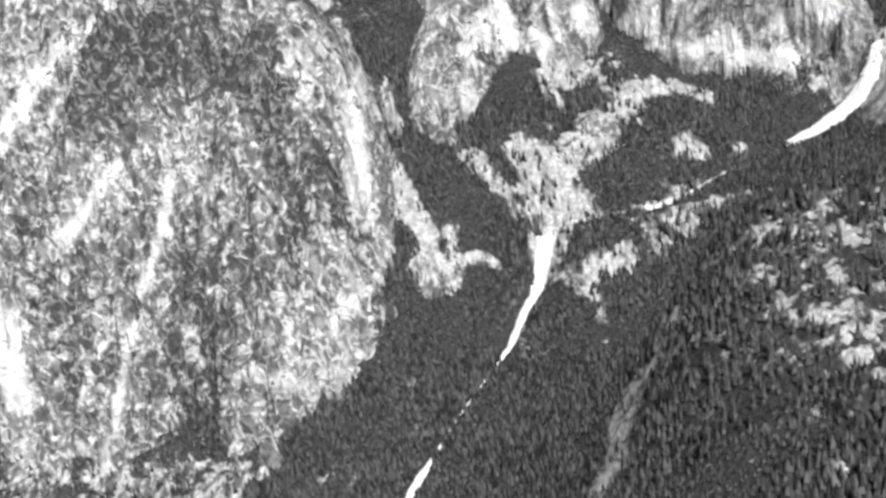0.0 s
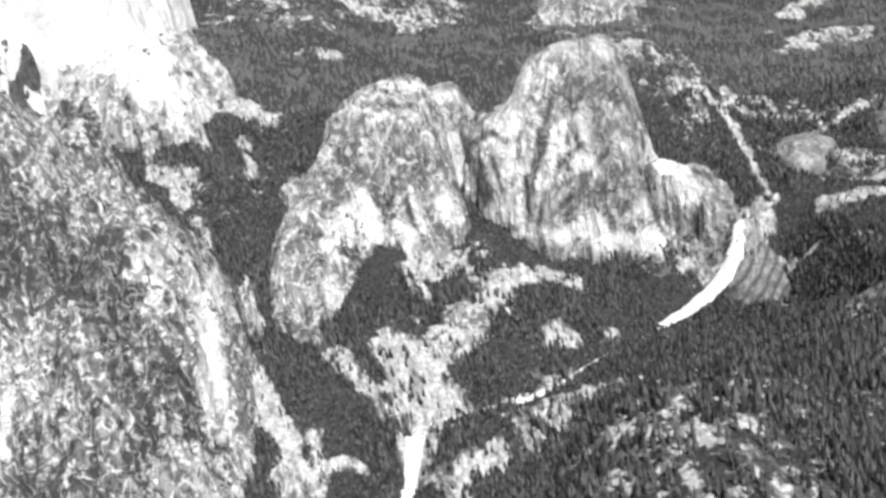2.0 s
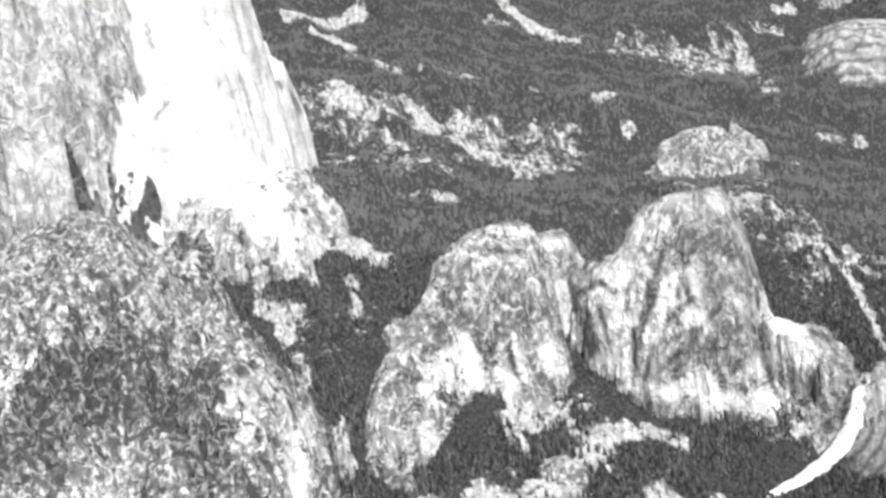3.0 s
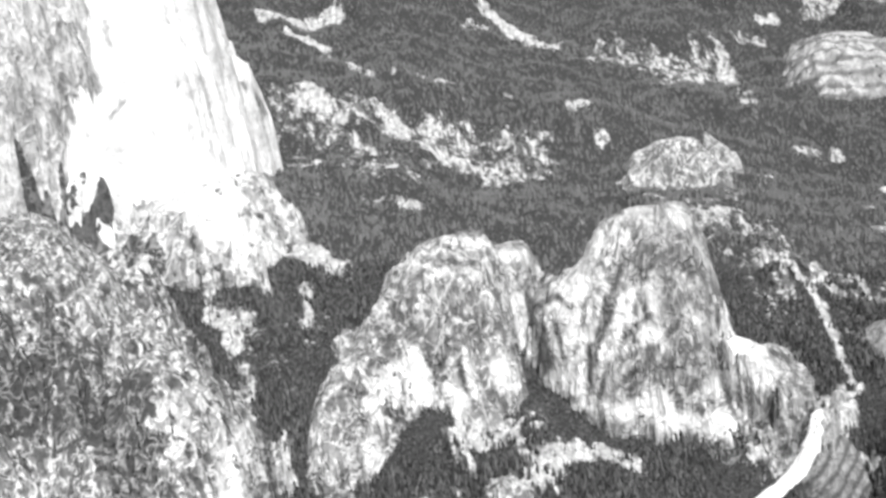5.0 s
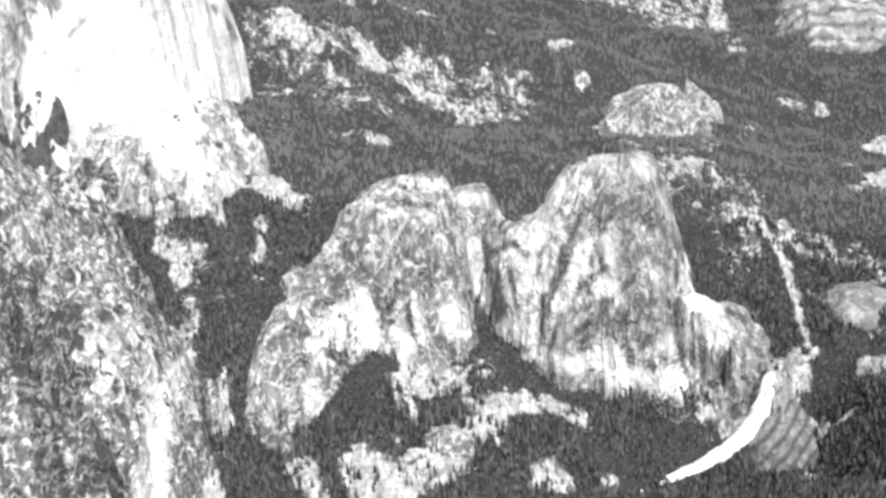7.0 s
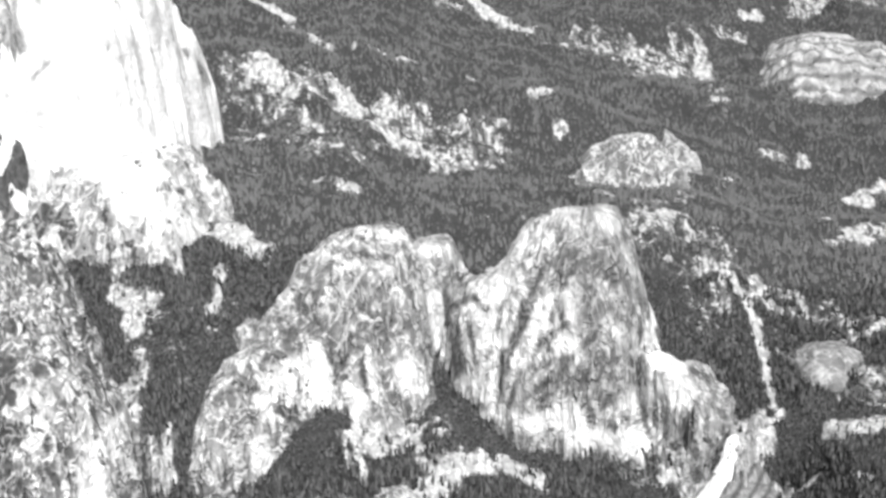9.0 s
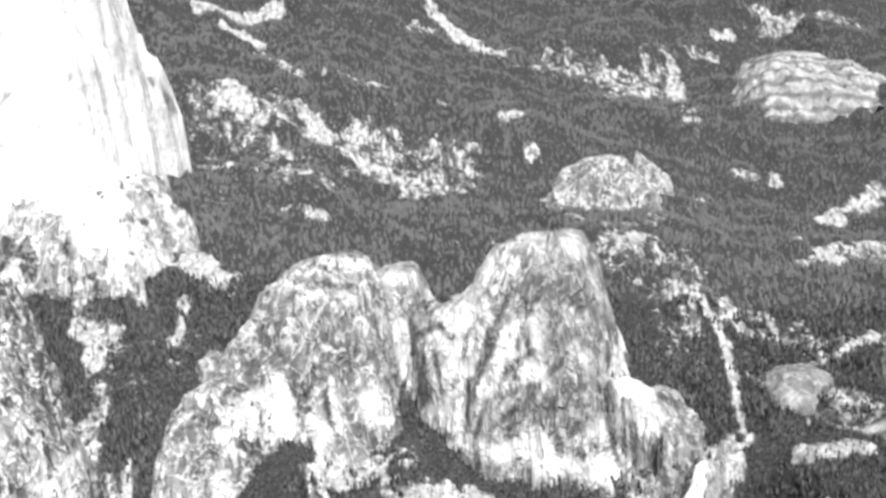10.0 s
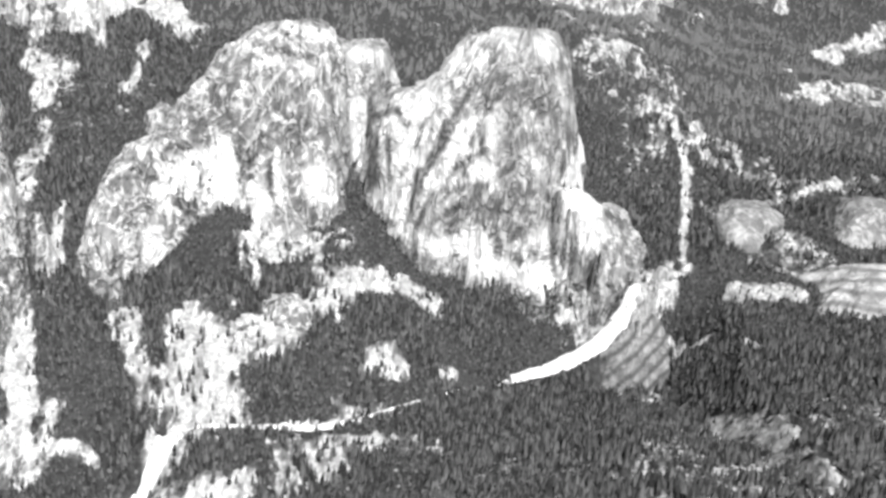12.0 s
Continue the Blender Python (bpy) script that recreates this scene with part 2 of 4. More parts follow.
def land(x, y):
    """Height of the broad ground."""
    wx, ix = blend(np.interp(x, XS, np.arange(len(XS))), len(XS))
    wy, iy = blend(np.interp(y, YS, np.arange(len(YS))), len(YS))
    z = 0.0
    for j in range(4):
        for i in range(4):
            z = z + LAND[iy[j], ix[i]] * wx[i] * wy[j]
    far = np.clip((y - 1200) / 2500, 0, 1)
    z = z + fbm(x, y, 70, 4, 3) * (5 + 9 * far) + fbm(x, y, 330, 3, 8) * (6 + 45 * far ** 1.5)
    z = z - 26 * np.exp(-((x - 300) / 75) ** 2 - ((y - 1265) / 48) ** 2)
    z = z - 34 * np.exp(-((x + 190) / 70) ** 2 - ((y - 1345) / 45) ** 2) + 30 * np.exp(-((x + 78) / 52) ** 2 - ((y - 1405) / 42) ** 2)
    bowl = 226 + 1.6 * np.maximum(np.abs(x - 385) - 38, 0) + 0.36 * np.maximum(1290 - y, 0) + 3.0 * np.maximum(y - 1392, 0)
    z = np.minimum(z, bowl)
    d, zr = along(RIVER_LINE, x, y)
    w = np.clip(1 - (d - 7) / 60, 0, 1) ** 1.5
    z = z * (1 - w) + (zr - 3) * w
    return chute(z, x, y)


class Peak:
    """A rock mass: many-sided plan, steep sides, rounded top, fluted and ledged flanks.

    sides: (azimuth from +x in degrees, distance of the foot, steepness of that side)."""

    def __init__(self, cx, cy, sides, foot, top, flute=0.06, rough=6.0, seed=1, tilt=(0.0, 0.0), ledge=0.3, q=0.85, warp=20.0):
        self.c, self.sides, self.foot, self.top, self.q = (cx, cy), sides, foot, top, q
        self.flute, self.rough, self.seed, self.tilt, self.ledge, self.warp = flute, rough, seed, tilt, ledge, warp
        self.reach = max(d for _, d, _ in sides)

    def height(self, x, y):
        bend = self.warp * np.clip(np.hypot(x - self.c[0], y - self.c[1]) / (0.35 * self.reach), 0, 1)
        dx = x - self.c[0] + bend * fbm(x, y, 75, 4, self.seed + 20, 0.55)
        dy = y - self.c[1] + bend * fbm(x, y, 75, 4, self.seed + 30, 0.55)
        a = np.arctan2(dy, dx)
        ext, soft, weight = 0.0, 0.0, 1e-6
        for az, dist, p in self.sides:
            lean = np.maximum(dx * math.cos(radians(az)) + dy * math.sin(radians(az)), 0)
            ext = ext + (lean / dist) ** 5
            w = np.maximum(np.cos(a - radians(az)), 0) ** 6
            soft, weight = soft + w * p, weight + w
        r = ext ** 0.2
        z_lean = 0.5 * r + 0.25 * fbm(x, y, 120, 2, self.seed + 80)
        p = np.clip(soft / weight, 1.05, 8)
        wob = fbm(np.cos(a) * 1.9 + 5 + z_lean, np.sin(a) * 1.9, 1.0, 5, self.seed, 0.65) * self.flute * np.clip(r * 1.6, 0, 1)
        r = r * (1 + wob)
        inside = np.clip(1 - np.minimum(r, 1) ** p, 0, 1) ** self.q
        z = self.foot + (self.top - self.foot) * inside - np.maximum(r - 1, 0) * 300
        z = z + (self.tilt[0] * dx + self.tilt[1] * dy) * np.clip(1.2 - r, 0, 1)
        n = fbm(x, y, 60, 5, self.seed + 40, 0.55)
        z = z + (0.9 - 2.2 * np.abs(n)) * self.rough * np.clip(r * 1.4 + 0.15, 0, 1)
        stair = z / 17.0 + 0.6 * fbm(x, y, 90, 2, self.seed + 60)
        part = stair - np.floor(stair)
        return z + self.ledge * np.clip(r * 3 - 0.5, 0, 1) * 17.0 * (np.clip(part * 2.2 - 0.6, 0, 1) - part)


PEAKS = {
    "cap": Peak(258, 1616, [(0, 112, 2.6), (50, 130, 2.2), (120, 180, 2.0), (180, 200, 2.6), (225, 200, 2.4), (270, 182, 2.8), (315, 130, 2.9)], 262, 577, 0.05, 9, 11),
    "cap_shoulder": Peak(147, 1598, [(0, 130, 1.5), (90, 130, 2.0), (180, 86, 6.0), (235, 130, 3.5), (285, 160, 2.6)], 265, 510, 0.05, 8, 21, (0.45, 0.0)),
    "fall_cliff": Peak(348, 1496, [(0, 118, 2.0), (90, 130, 2.0), (180, 120, 4.0), (250, 104, 3.0), (300, 104, 3.2)], 208, 390, 0.24, 19, 22, (-0.35, 0.0), 0.6),
    "fall_head": Peak(420, 1418, [(0, 26, 1.6), (90, 40, 1.6), (180, 24, 1.8), (250, 40, 1.6), (300, 34, 1.6)], 300, 342, 0.4, 16, 32, (0.0, 0.0), 0.6),
    "twin": Peak(-32, 1591, [(0, 93, 4.2), (60, 130, 2.0), (130, 225, 1.8), (180, 292, 1.85), (225, 256, 1.95), (270, 190, 2.4), (315, 130, 3.0)], 265, 570, 0.05, 9, 12),
    "twin_lobe": Peak(-163, 1455, [(0, 70, 3.0), (90, 130, 2.0), (135, 130, 2.2), (180, 118, 2.4), (225, 132, 2.6), (270, 150, 2.5), (315, 92, 3.0)], 250, 448, 0.06, 9, 23),
    "back_shoulder": Peak(28, 1692, [(0, 52, 6.0), (90, 90, 2.0), (180, 90, 2.0), (270, 90, 3.0)], 400, 532, 0.08, 5, 28),
    "apron": Peak(408, 1424, [(0, 44, 1.2), (90, 60, 2.0), (180, 92, 1.6), (235, 140, 1.5), (270, 128, 1.4), (305, 96, 1.2)], 222, 326, 0.05, 3, 33, (0.0, 0.0), 0.0, warp=6.0),
    "smooth_dome": Peak(548, 1560, [(0, 60, 2.0), (90, 60, 2.0), (180, 48, 2.0), (270, 75, 2.0)], 345, 388, 0.05, 3, 34, (0.0, 0.0), 0.1, warp=8.0),
    "smooth_dome_east": Peak(690, 1530, [(0, 90, 2.0), (90, 80, 2.0), (180, 62, 2.4), (270, 95, 2.4)], 350, 410, 0.05, 3, 35, (0.0, 0.0), 0.1, warp=8.0),
    "bedded_slab": Peak(640, 1330, [(0, 110, 2.0), (90, 90, 2.0), (180, 82, 1.8), (270, 125, 1.5)], 325, 384, 0.06, 4, 36, (0.1, 0.1), 0.0, warp=8.0),
    "ringed_dome": Peak(1085, 3330, [(0, 220, 1.8), (90, 230, 2.0), (180, 190, 1.8), (270, 340, 1.6)], 655, 800, 0.05, 8, 37, (0.0, 0.0), 0.0, warp=26.0),
    "near_left": Peak(-595, 1520, [(0, 300, 1.8), (60, 380, 1.6), (120, 400, 1.5), (180, 520, 1.5), (230, 620, 1.5), (270, 640, 1.5), (320, 420, 1.7)], 60, 672, 0.06, 18, 13, warp=34.0),
    "near_buttress": Peak(-368, 1268, [(0, 150, 2.2), (60, 200, 1.6), (120, 220, 1.5), (180, 240, 1.4), (230, 320, 1.5), (270, 310, 1.5), (315, 265, 1.3)], 90, 522, 0.08, 14, 24, warp=30.0),
    "spur": Peak(-7, 1332, [(0, 75, 2.2), (60, 90, 1.8), (180, 115, 1.5), (225, 145, 1.5), (270, 130, 1.5), (320, 85, 2.6)], 180, 302, 0.14, 9, 27, (0.15, 0.2)),
    "slab": Peak(-592, 2262, [(0, 226, 3.4), (60, 360, 2.0), (180, 450, 1.6), (225, 500, 1.8), (270, 565, 1.9), (310, 340, 2.6)], 480, 1135, 0.06, 10, 14, (0.0, 0.0), 0.15, warp=17.0),
    "slab_foot": Peak(-402, 1885, [(0, 98, 2.8), (90, 170, 1.5), (180, 340, 1.5), (225, 250, 1.6), (262, 190, 1.8), (300, 225, 1.9)], 450, 662, 0.12, 12, 25),
    "foot_east": Peak(-362, 1985, [(0, 84, 2.4), (60, 120, 2.0), (180, 130, 1.6), (250, 150, 1.8), (300, 130, 1.8)], 490, 668, 0.14, 14, 29),
    "streaked_wall": Peak(-806, 2136, [(0, 212, 3.0), (90, 330, 2.0), (180, 400, 1.6), (225, 380, 2.2), (270, 335, 2.6)], 580, 1215, 0.08, 12, 26),
    "far_dome": Peak(440, 2440, [(0, 104, 1.9), (90, 100, 2.0), (180, 108, 1.8), (270, 95, 2.2)], 536, 614, 0.08, 5, 15, warp=13.0),
    "far_fin": Peak(517, 2470, [(0, 62, 1.1), (90, 18, 2.0), (180, 11, 3.0), (270, 20, 1.6)], 552, 618, 0.1, 4, 16, warp=5.0),
}
# masses that make up one mountain, and how softly they run together
GROUPS = [(("cap", "cap_shoulder"), 14.0), (("twin", "twin_lobe", "back_shoulder"), 16.0), (("fall_cliff", "fall_head"), 2.0), (("near_left", "near_buttress"), 45.0),
          (("spur",), 1.0), (("slab", "slab_foot", "streaked_wall", "foot_east"), 30.0), (("far_dome", "far_fin"), 2.0),
          (("apron",), 1.0), (("smooth_dome",), 1.0), (("smooth_dome_east",), 1.0), (("bedded_slab",), 1.0), (("ringed_dome",), 1.0)]


def group_height(keys, soft, x, y):
    hs = np.stack([PEAKS[k].height(x, y) for k in keys])
    if "fall_cliff" in keys or "apron" in keys:
        hs = chute(hs, x, y)
    top = hs.max(0)
    return top + soft * np.log(np.exp((hs - top) / soft).sum(0)) * 0.9, hs.argmax(0)


def surface(x, y):
    z = land(x, y)
    for keys, soft in GROUPS:
        z = np.maximum(z, group_height(keys, soft, x, y)[0])
    return z


# strokes of bare rock, growth and face tone: plan strokes (x, y, x, y, width, amount), face strokes (x, y, z, x, y, z,
# width, amount)
SPUR_ROCK = [
    (-84, 1260, -64, 1221, 63, 1.1),
    (-111, 1303, -93, 1249, 19, 0.8),
    (-54, 1260, 10, 1311, 32, 0.85),
    (-4, 1322, 52, 1382, 29, 0.75),
    (30, 1353, 57, 1335, 16, 0.6),
    (-172, 1289, -153, 1252, 22, 1.1),
    (-141, 1230, -122, 1198, 17, 0.8),
    (75, 1407, 95, 1408, 20, 0.8),
    (124, 1417, 163, 1397, 16, 1.3),
    (94, 1286, 124, 1300, 17, 0.7),
    (15, 1132, 102, 1136, 25, 0.55),
    (72, 1219, 129, 1235, 21, 0.55),
    (31, 1097, 83, 1104, 14, 0.55),
    (144, 1151, 172, 1142, 19, 0.5),
    (-202, 1163, -205, 1137, 18, 0.4),
    (-105, 1151, -69, 1131, 13, 1.2),
]

HOLLOW_ROCK = [
    (-65, 1382, 19, 1435, 15, 0.65),
    (-48, 1430, -24, 1410, 20, 1.1),
    (-48, 1392, -39, 1364, 9, 1),
    (22, 1405, 44, 1445, 10, 0.5),
    (-9, 1437, 55, 1466, 17, 0.4),
    (-116, 1380, -75, 1367, 17, -1.2),
    (-264, 1218, -232, 1154, 24, 1),
    (-240, 1112, -209, 1100, 29, 0.8),
    (-195, 1123, -152, 1125, 5, 0.9),
]

FALL_SIDE = [
    (313, 982, 333, 950, 9, 1),
    (208, 1072, 249, 1084, 7, 0.7),
    (421, 1105, 436, 947, 23, 0.95),
    (381, 861, 430, 920, 24, 0.8),
    (383, 804, 395, 815, 10, 1),
    (319, 865, 327, 859, 10, 0.8),
    (421, 1227, 362, 980, 16, 0.5),
    (468, 891, 492, 888, 4, 1),
    (434, 885, 432, 805, 12, 0.5),
    (496, 1353, 554, 1350, 25, 1.1),
    (430, 1371, 468, 1322, 5, 0.9),
    (479, 1227, 486, 1201, 7, 1),
    (370, 1315, 373, 1313, 8, 1),
    (386, 1258, 411, 1299, 19, 0.6),
    (302, 860, 361, 950, 17, 0.6),
    (323, 1446, 348, 1408, 27, 1.2),
]

PLATEAU_ROCK = [
    (386, 1427, 427, 1408, 20, 1.2),
    (401, 1389, 417, 1389, 13, 1.1),
    (489, 1794, 491, 1684, 11, 1.4),
    (491, 1684, 475, 1569, 11, 1.4),
    (475, 1569, 451, 1451, 9, 1.3),
    (513, 1758, 601, 1682, 49, 0.32),
    (419, 1787, 426, 1623, 47, 0.3),
    (627, 1605, 719, 1624, 23, 0.6),
    (519, 1641, 511, 1518, 30, 0.42),
    (372, 1952, 618, 2381, 50, 0.32),
    (757, 2050, 879, 2056, 40, 0.65),
    (869, 2415, 1042, 2563, 24, 0.9),
    (586, 1480, 608, 1412, 28, 0.5),
    (544, 1465, 596, 1375, 21, 0.4),
    (457, 1841, 461, 1730, 25, 0.42),
]

NEAR_RIGHT = [
    (-52, 1080, -5, 1089, 14, 0.9),
    (65, 1141, 117, 1160, 21, 0.55),
    (-89, 1116, -61, 1066, 20, 0.4),
    (-20, 694, -43, 665, 16, 0.75),
    (-43, 665, -60, 651, 15, 0.8),
    (-63, 688, -101, 570, 29, 1.8),
    (58, 541, 68, 533, 8, 1),
    (47, 479, 56, 477, 7, 1),
    (58, 459, 63, 460, 7, 1),
    (27, 680, 93, 595, 17, 0.25),
    (36, 534, 71, 491, 19, 0.25),
    (12, 426, 19, 397, 10, 0.4),
    (27, 614, 30, 542, 12, 0.25),
    (-48, 1036, -47, 984, 11, 0.7),
    (-265, 998, -265, 964, 19, 0.7),
    (-363, 903, -339, 898, 18, 0.6),
]

NEAR_WOODS = [
    # dark gully line, laid as a narrow strip of thicker growth
    (-23, 667, -59, 600, 4, -0.9),
    (-206, 1119, -140, 1130, 3, 0.7),
    (99, 1294, 135, 1299, 10, 0.6),
    (-137, 1064, -138, 992, 14, 0.38),
    (175, 1313, 191, 1321, 6, 0.5),
    (-200, 1057, -170, 1050, 39, -0.5),
    (-317, 995, -173, 807, 95, -0.4),
    (-19, 497, -6, 419, 39, -0.25),
    (42, 1375, 108, 1404, 11, 0.4),
]

FAR_WEST = [
    (-393, 2645, -305, 2636, 51, 0.34),
    (-346, 2478, 147, 2525, 145, 0.19),
    (-329, 2649, -244, 2603, 33, 0.54),
    (-256, 2589, -243, 2567, 15, 0.61),
    (-160, 2633, -119, 2581, 28, 0.61),
    (-207, 2622, -66, 2567, 56, 0.34),
    (-317, 2387, -90, 2378, 57, 0.17),
    (-220, 2521, -181, 2440, 14, 1),
    (-62, 2682, -41, 2632, 23, 0.54),
    (-41, 2632, 177, 2561, 75, 0.34),
    (-33, 2485, 66, 2389, 40, 0.54),
    (110, 2654, 119, 2606, 18, 0.61),
    (-122, 2185, -91, 2139, 13, 1),
    (-350, 2194, -153, 2156, 42, 0.24),
    (24, 2476, 152, 2459, 47, 0.34),
    (-178, 2319, -91, 2322, 33, 0.34),
    (-348, 2532, -255, 2481, 73, 0.22),
]

FAR_STREAKS = [
    (132, 3580, 196, 3493, 37, 1.4),
    (196, 3493, 306, 3408, 30, 1.4),
    (-415, 3212, -318, 3162, 25, 1.5),
    (-486, 3287, -298, 3414, 36, 1.1),
    (-316, 3122, -186, 2825, 20, 0.8),
    (-134, 2853, 25, 2914, 11, 0.6),
    (80, 3436, 113, 3456, 41, 0.4),
    (358, 3387, 573, 3348, 81, 0.42),
    (266, 2695, 305, 2700, 23, 0.7),
    (308, 2574, 320, 2575, 17, 1),
    (590, 3211, 758, 3408, 97, 0.6),
    (801, 3443, 727, 2928, 47, 0.5),
    (128, 2828, 153, 2815, 14, 0.5),
    (34, 2832, 89, 2867, 22, 0.4),
]

FAR_EAST = [
    (971, 3685, 1032, 3687, 18, 1),
    (1116, 3752, 1388, 3599, 48, 0.55),
    (773, 2682, 855, 2659, 27, 0.6),
    (625, 2472, 641, 2465, 17, 0.9),
    (319, 2409, 346, 2358, 16, 0.8),
    (423, 2347, 466, 2341, 16, 1),
    (351, 2260, 395, 2097, 17, 0.5),
    (418, 1943, 485, 1854, 57, 0.45),
    (430, 2010, 443, 2001, 7, 1),
    (873, 2406, 908, 2411, 15, 1.1),
    (709, 2021, 755, 2019, 27, 0.7),
    (741, 2194, 759, 2193, 7, 1),
    (529, 1743, 597, 1617, 43, 0.45),
    (137, 2071, 195, 2052, 12, 0.5),
    (493, 2215, 491, 2114, 11, 0.8),
    (873, 3585, 947, 3551, 25, 0.5),
]

CANYON_WEST = [
    (-397, 1688, -343, 1655, 25, 1),
    (-372, 1654, -350, 1591, 19, 1),
    (-280, 1894, -227, 1837, 38, 1.1),
    (-264, 1755, -248, 1618, 15, 1),
    (-327, 1469, -277, 1246, 24, 0.75),
    (-266, 1385, -256, 1312, 15, 1),
    (-332, 1538, -319, 1492, 15, 0.5),
    (-126, 1555, -167, 1631, 23, -0.2),
    (-290, 1462, -270, 1299, 11, -0.7),
    (-309, 1261, -293, 1225, 15, -0.8),
    (-378, 1464, -372, 1548, 12, -0.3),
    (-323, 1589, -272, 1305, 66, 0.24),
    (-210, 1792, -255, 1524, 49, 0.2),
]

SLAB_WOODS = [
    (-684, 1821, -577, 1872, 10, -2.4),
    (-644, 1872, -604, 1888, 8, -1.4),
    (-528, 1812, -480, 1779, 9, -0.9),
    (-447, 1554, -413, 1716, 7, -1),
    (-607, 1851, -528, 1807, 7, -1.1),
]

CAP_BRIGHT = [
    # three strokes down the right rim: its sunlit brightness painted in
    (273, 1574, 564, 365, 1939, 477, 16, 0.9),
    (365, 1952, 483, 363, 1809, 436, 25, 1),
    (367, 1822, 442, 326, 1581, 405, 24, 1.1),
    (117, 1573, 493, 178, 1581, 530, 41, 0.4),
    (180, 1597, 544, 217, 1590, 571, 26, 0.45),
    (107, 1524, 454, 108, 1501, 365, 26, 0.8),
    (78, 1565, 452, 105, 1524, 452, 17, 1),
    (85, 1538, 441, 93, 1516, 362, 9, 0.9),
    (144, 1541, 480, 121, 1520, 432, 26, 0.5),
]

CAP_LEDGES = [
    (189, 1500, 474, 150, 1485, 404, 14, 1),
    (194, 1481, 435, 213, 1470, 419, 24, 0.9),
    (176, 1483, 402, 220, 1472, 420, 12, 0.8),
    (211, 1489, 482, 216, 1482, 456, 10, 0.5),
    (258, 1484, 445, 279, 1496, 428, 14, 0.5),
    (196, 1465, 355, 212, 1451, 325, 29, 1.1),
    (235, 1459, 311, 289, 1459, 301, 25, 1),
    (120, 1487, 340, 180, 1463, 322, 18, 0.7),
    (250, 1457, 334, 288, 1491, 341, 17, 0.7),
    (160, 1463, 329, 181, 1465, 334, 15, 0.8),
    (324, 1484, 391, 343, 1446, 360, 31, 1),
    (307, 1473, 360, 311, 1466, 320, 23, 0.8),
    (364, 1631, 376, 342, 1472, 395, 15, 0.8),
]

CAP_GREY = [
    (221, 1505, 522, 282, 1543, 525, 21, -0.6),
    (277, 1515, 495, 285, 1500, 441, 20, -0.5),
    (232, 1493, 488, 244, 1483, 461, 19, -0.4),
    (245, 1466, 388, 274, 1484, 388, 29, -0.55),
    (218, 1463, 383, 196, 1466, 363, 19, -0.4),
    (182, 1549, 509, 216, 1518, 533, 16, -0.3),
    (176, 1472, 362, 211, 1463, 384, 18, -0.3),
    (241, 1552, 547, 264, 1563, 552, 16, -0.2),
    (278, 1493, 415, 303, 1528, 418, 13, -0.35),
]

CAP_CRACKS = [
    (75, 1574, 462, 98, 1554, 475, 4, -1.2),
    (98, 1554, 475, 113, 1531, 462, 4, -1.2),
    (221, 1504, 521, 254, 1518, 525, 4, -1.2),
    (207, 1508, 504, 227, 1498, 511, 3, -1),
    (248, 1504, 503, 281, 1518, 497, 4, -1.1),
    (198, 1499, 475, 205, 1481, 450, 3, -1),
    (209, 1479, 450, 174, 1489, 422, 5, -1),
    (242, 1476, 432, 212, 1468, 411, 5, -1.3),
    (212, 1468, 411, 168, 1480, 395, 4, -1.1),
    (212, 1467, 407, 176, 1471, 352, 5, -1),
    (235, 1478, 428, 250, 1481, 446, 3, -1),
]

CAP_JOINTS = [
    (216, 1457, 361, 257, 1461, 362, 4, -1.1),
    (231, 1464, 353, 232, 1460, 320, 9, -0.7),
    (239, 1460, 326, 262, 1455, 325, 3, -1.1),
    (294, 1496, 370, 303, 1461, 308, 4, -1.2),
    (287, 1493, 377, 308, 1473, 382, 4, -0.9),
    (362, 1695, 392, 362, 1620, 371, 6, -1),
    (355, 1437, 353, 333, 1435, 315, 9, -1),
    (250, 1459, 354, 243, 1460, 342, 3, -1),
    (359, 1471, 387, 378, 1463, 374, 4, -0.8),
    (318, 1458, 351, 310, 1459, 308, 4, -0.8),
]

CAP_STREAKS = [
    (172, 1523, 486, 143, 1501, 414, 4, -0.8),
    (160, 1515, 474, 131, 1489, 389, 4, -0.8),
    (132, 1502, 414, 125, 1489, 367, 4, -0.9),
    (189, 1540, 511, 162, 1499, 456, 4, -0.6),
    (151, 1480, 390, 127, 1478, 335, 3, -0.7),
    (184, 1472, 383, 148, 1466, 352, 4, -0.7),
    (198, 1471, 390, 170, 1472, 348, 3, -0.8),
    (137, 1540, 470, 111, 1513, 405, 3, -0.5),
    # gully notch beside the shoulder, toned darker
    (72, 1575, 458, 74, 1534, 387, 11, -1.3),
    (90, 1535, 445, 97, 1517, 390, 4, -0.9),
    (255, 1476, 412, 225, 1467, 381, 3, -0.8),
]

TWIN_BRIGHT = [
    (-130, 1406, 412, -72, 1440, 372, 34, 1.3),
    (-150, 1393, 403, -124, 1403, 372, 21, 1.1),
    (-70, 1444, 390, -48, 1440, 377, 20, 1),
    (-99, 1478, 451, -90, 1464, 409, 17, 0.8),
    # strip along the right edge, sunlight painted as a paler tone
    (48, 1609, 463, 54, 1578, 397, 16, 0.8),
    (4, 1477, 401, 24, 1484, 375, 21, 0.8),
    (-31, 1449, 421, -28, 1440, 386, 9, 0.9),
    (-45, 1570, 568, 0, 1579, 556, 8, 0.8),
    (35, 1657, 524, 68, 1676, 518, 10, 0.6),
    (-63, 1525, 536, -5, 1523, 521, 15, 0.4),
    (-163, 1377, 347, -151, 1379, 323, 17, 0.9),
]

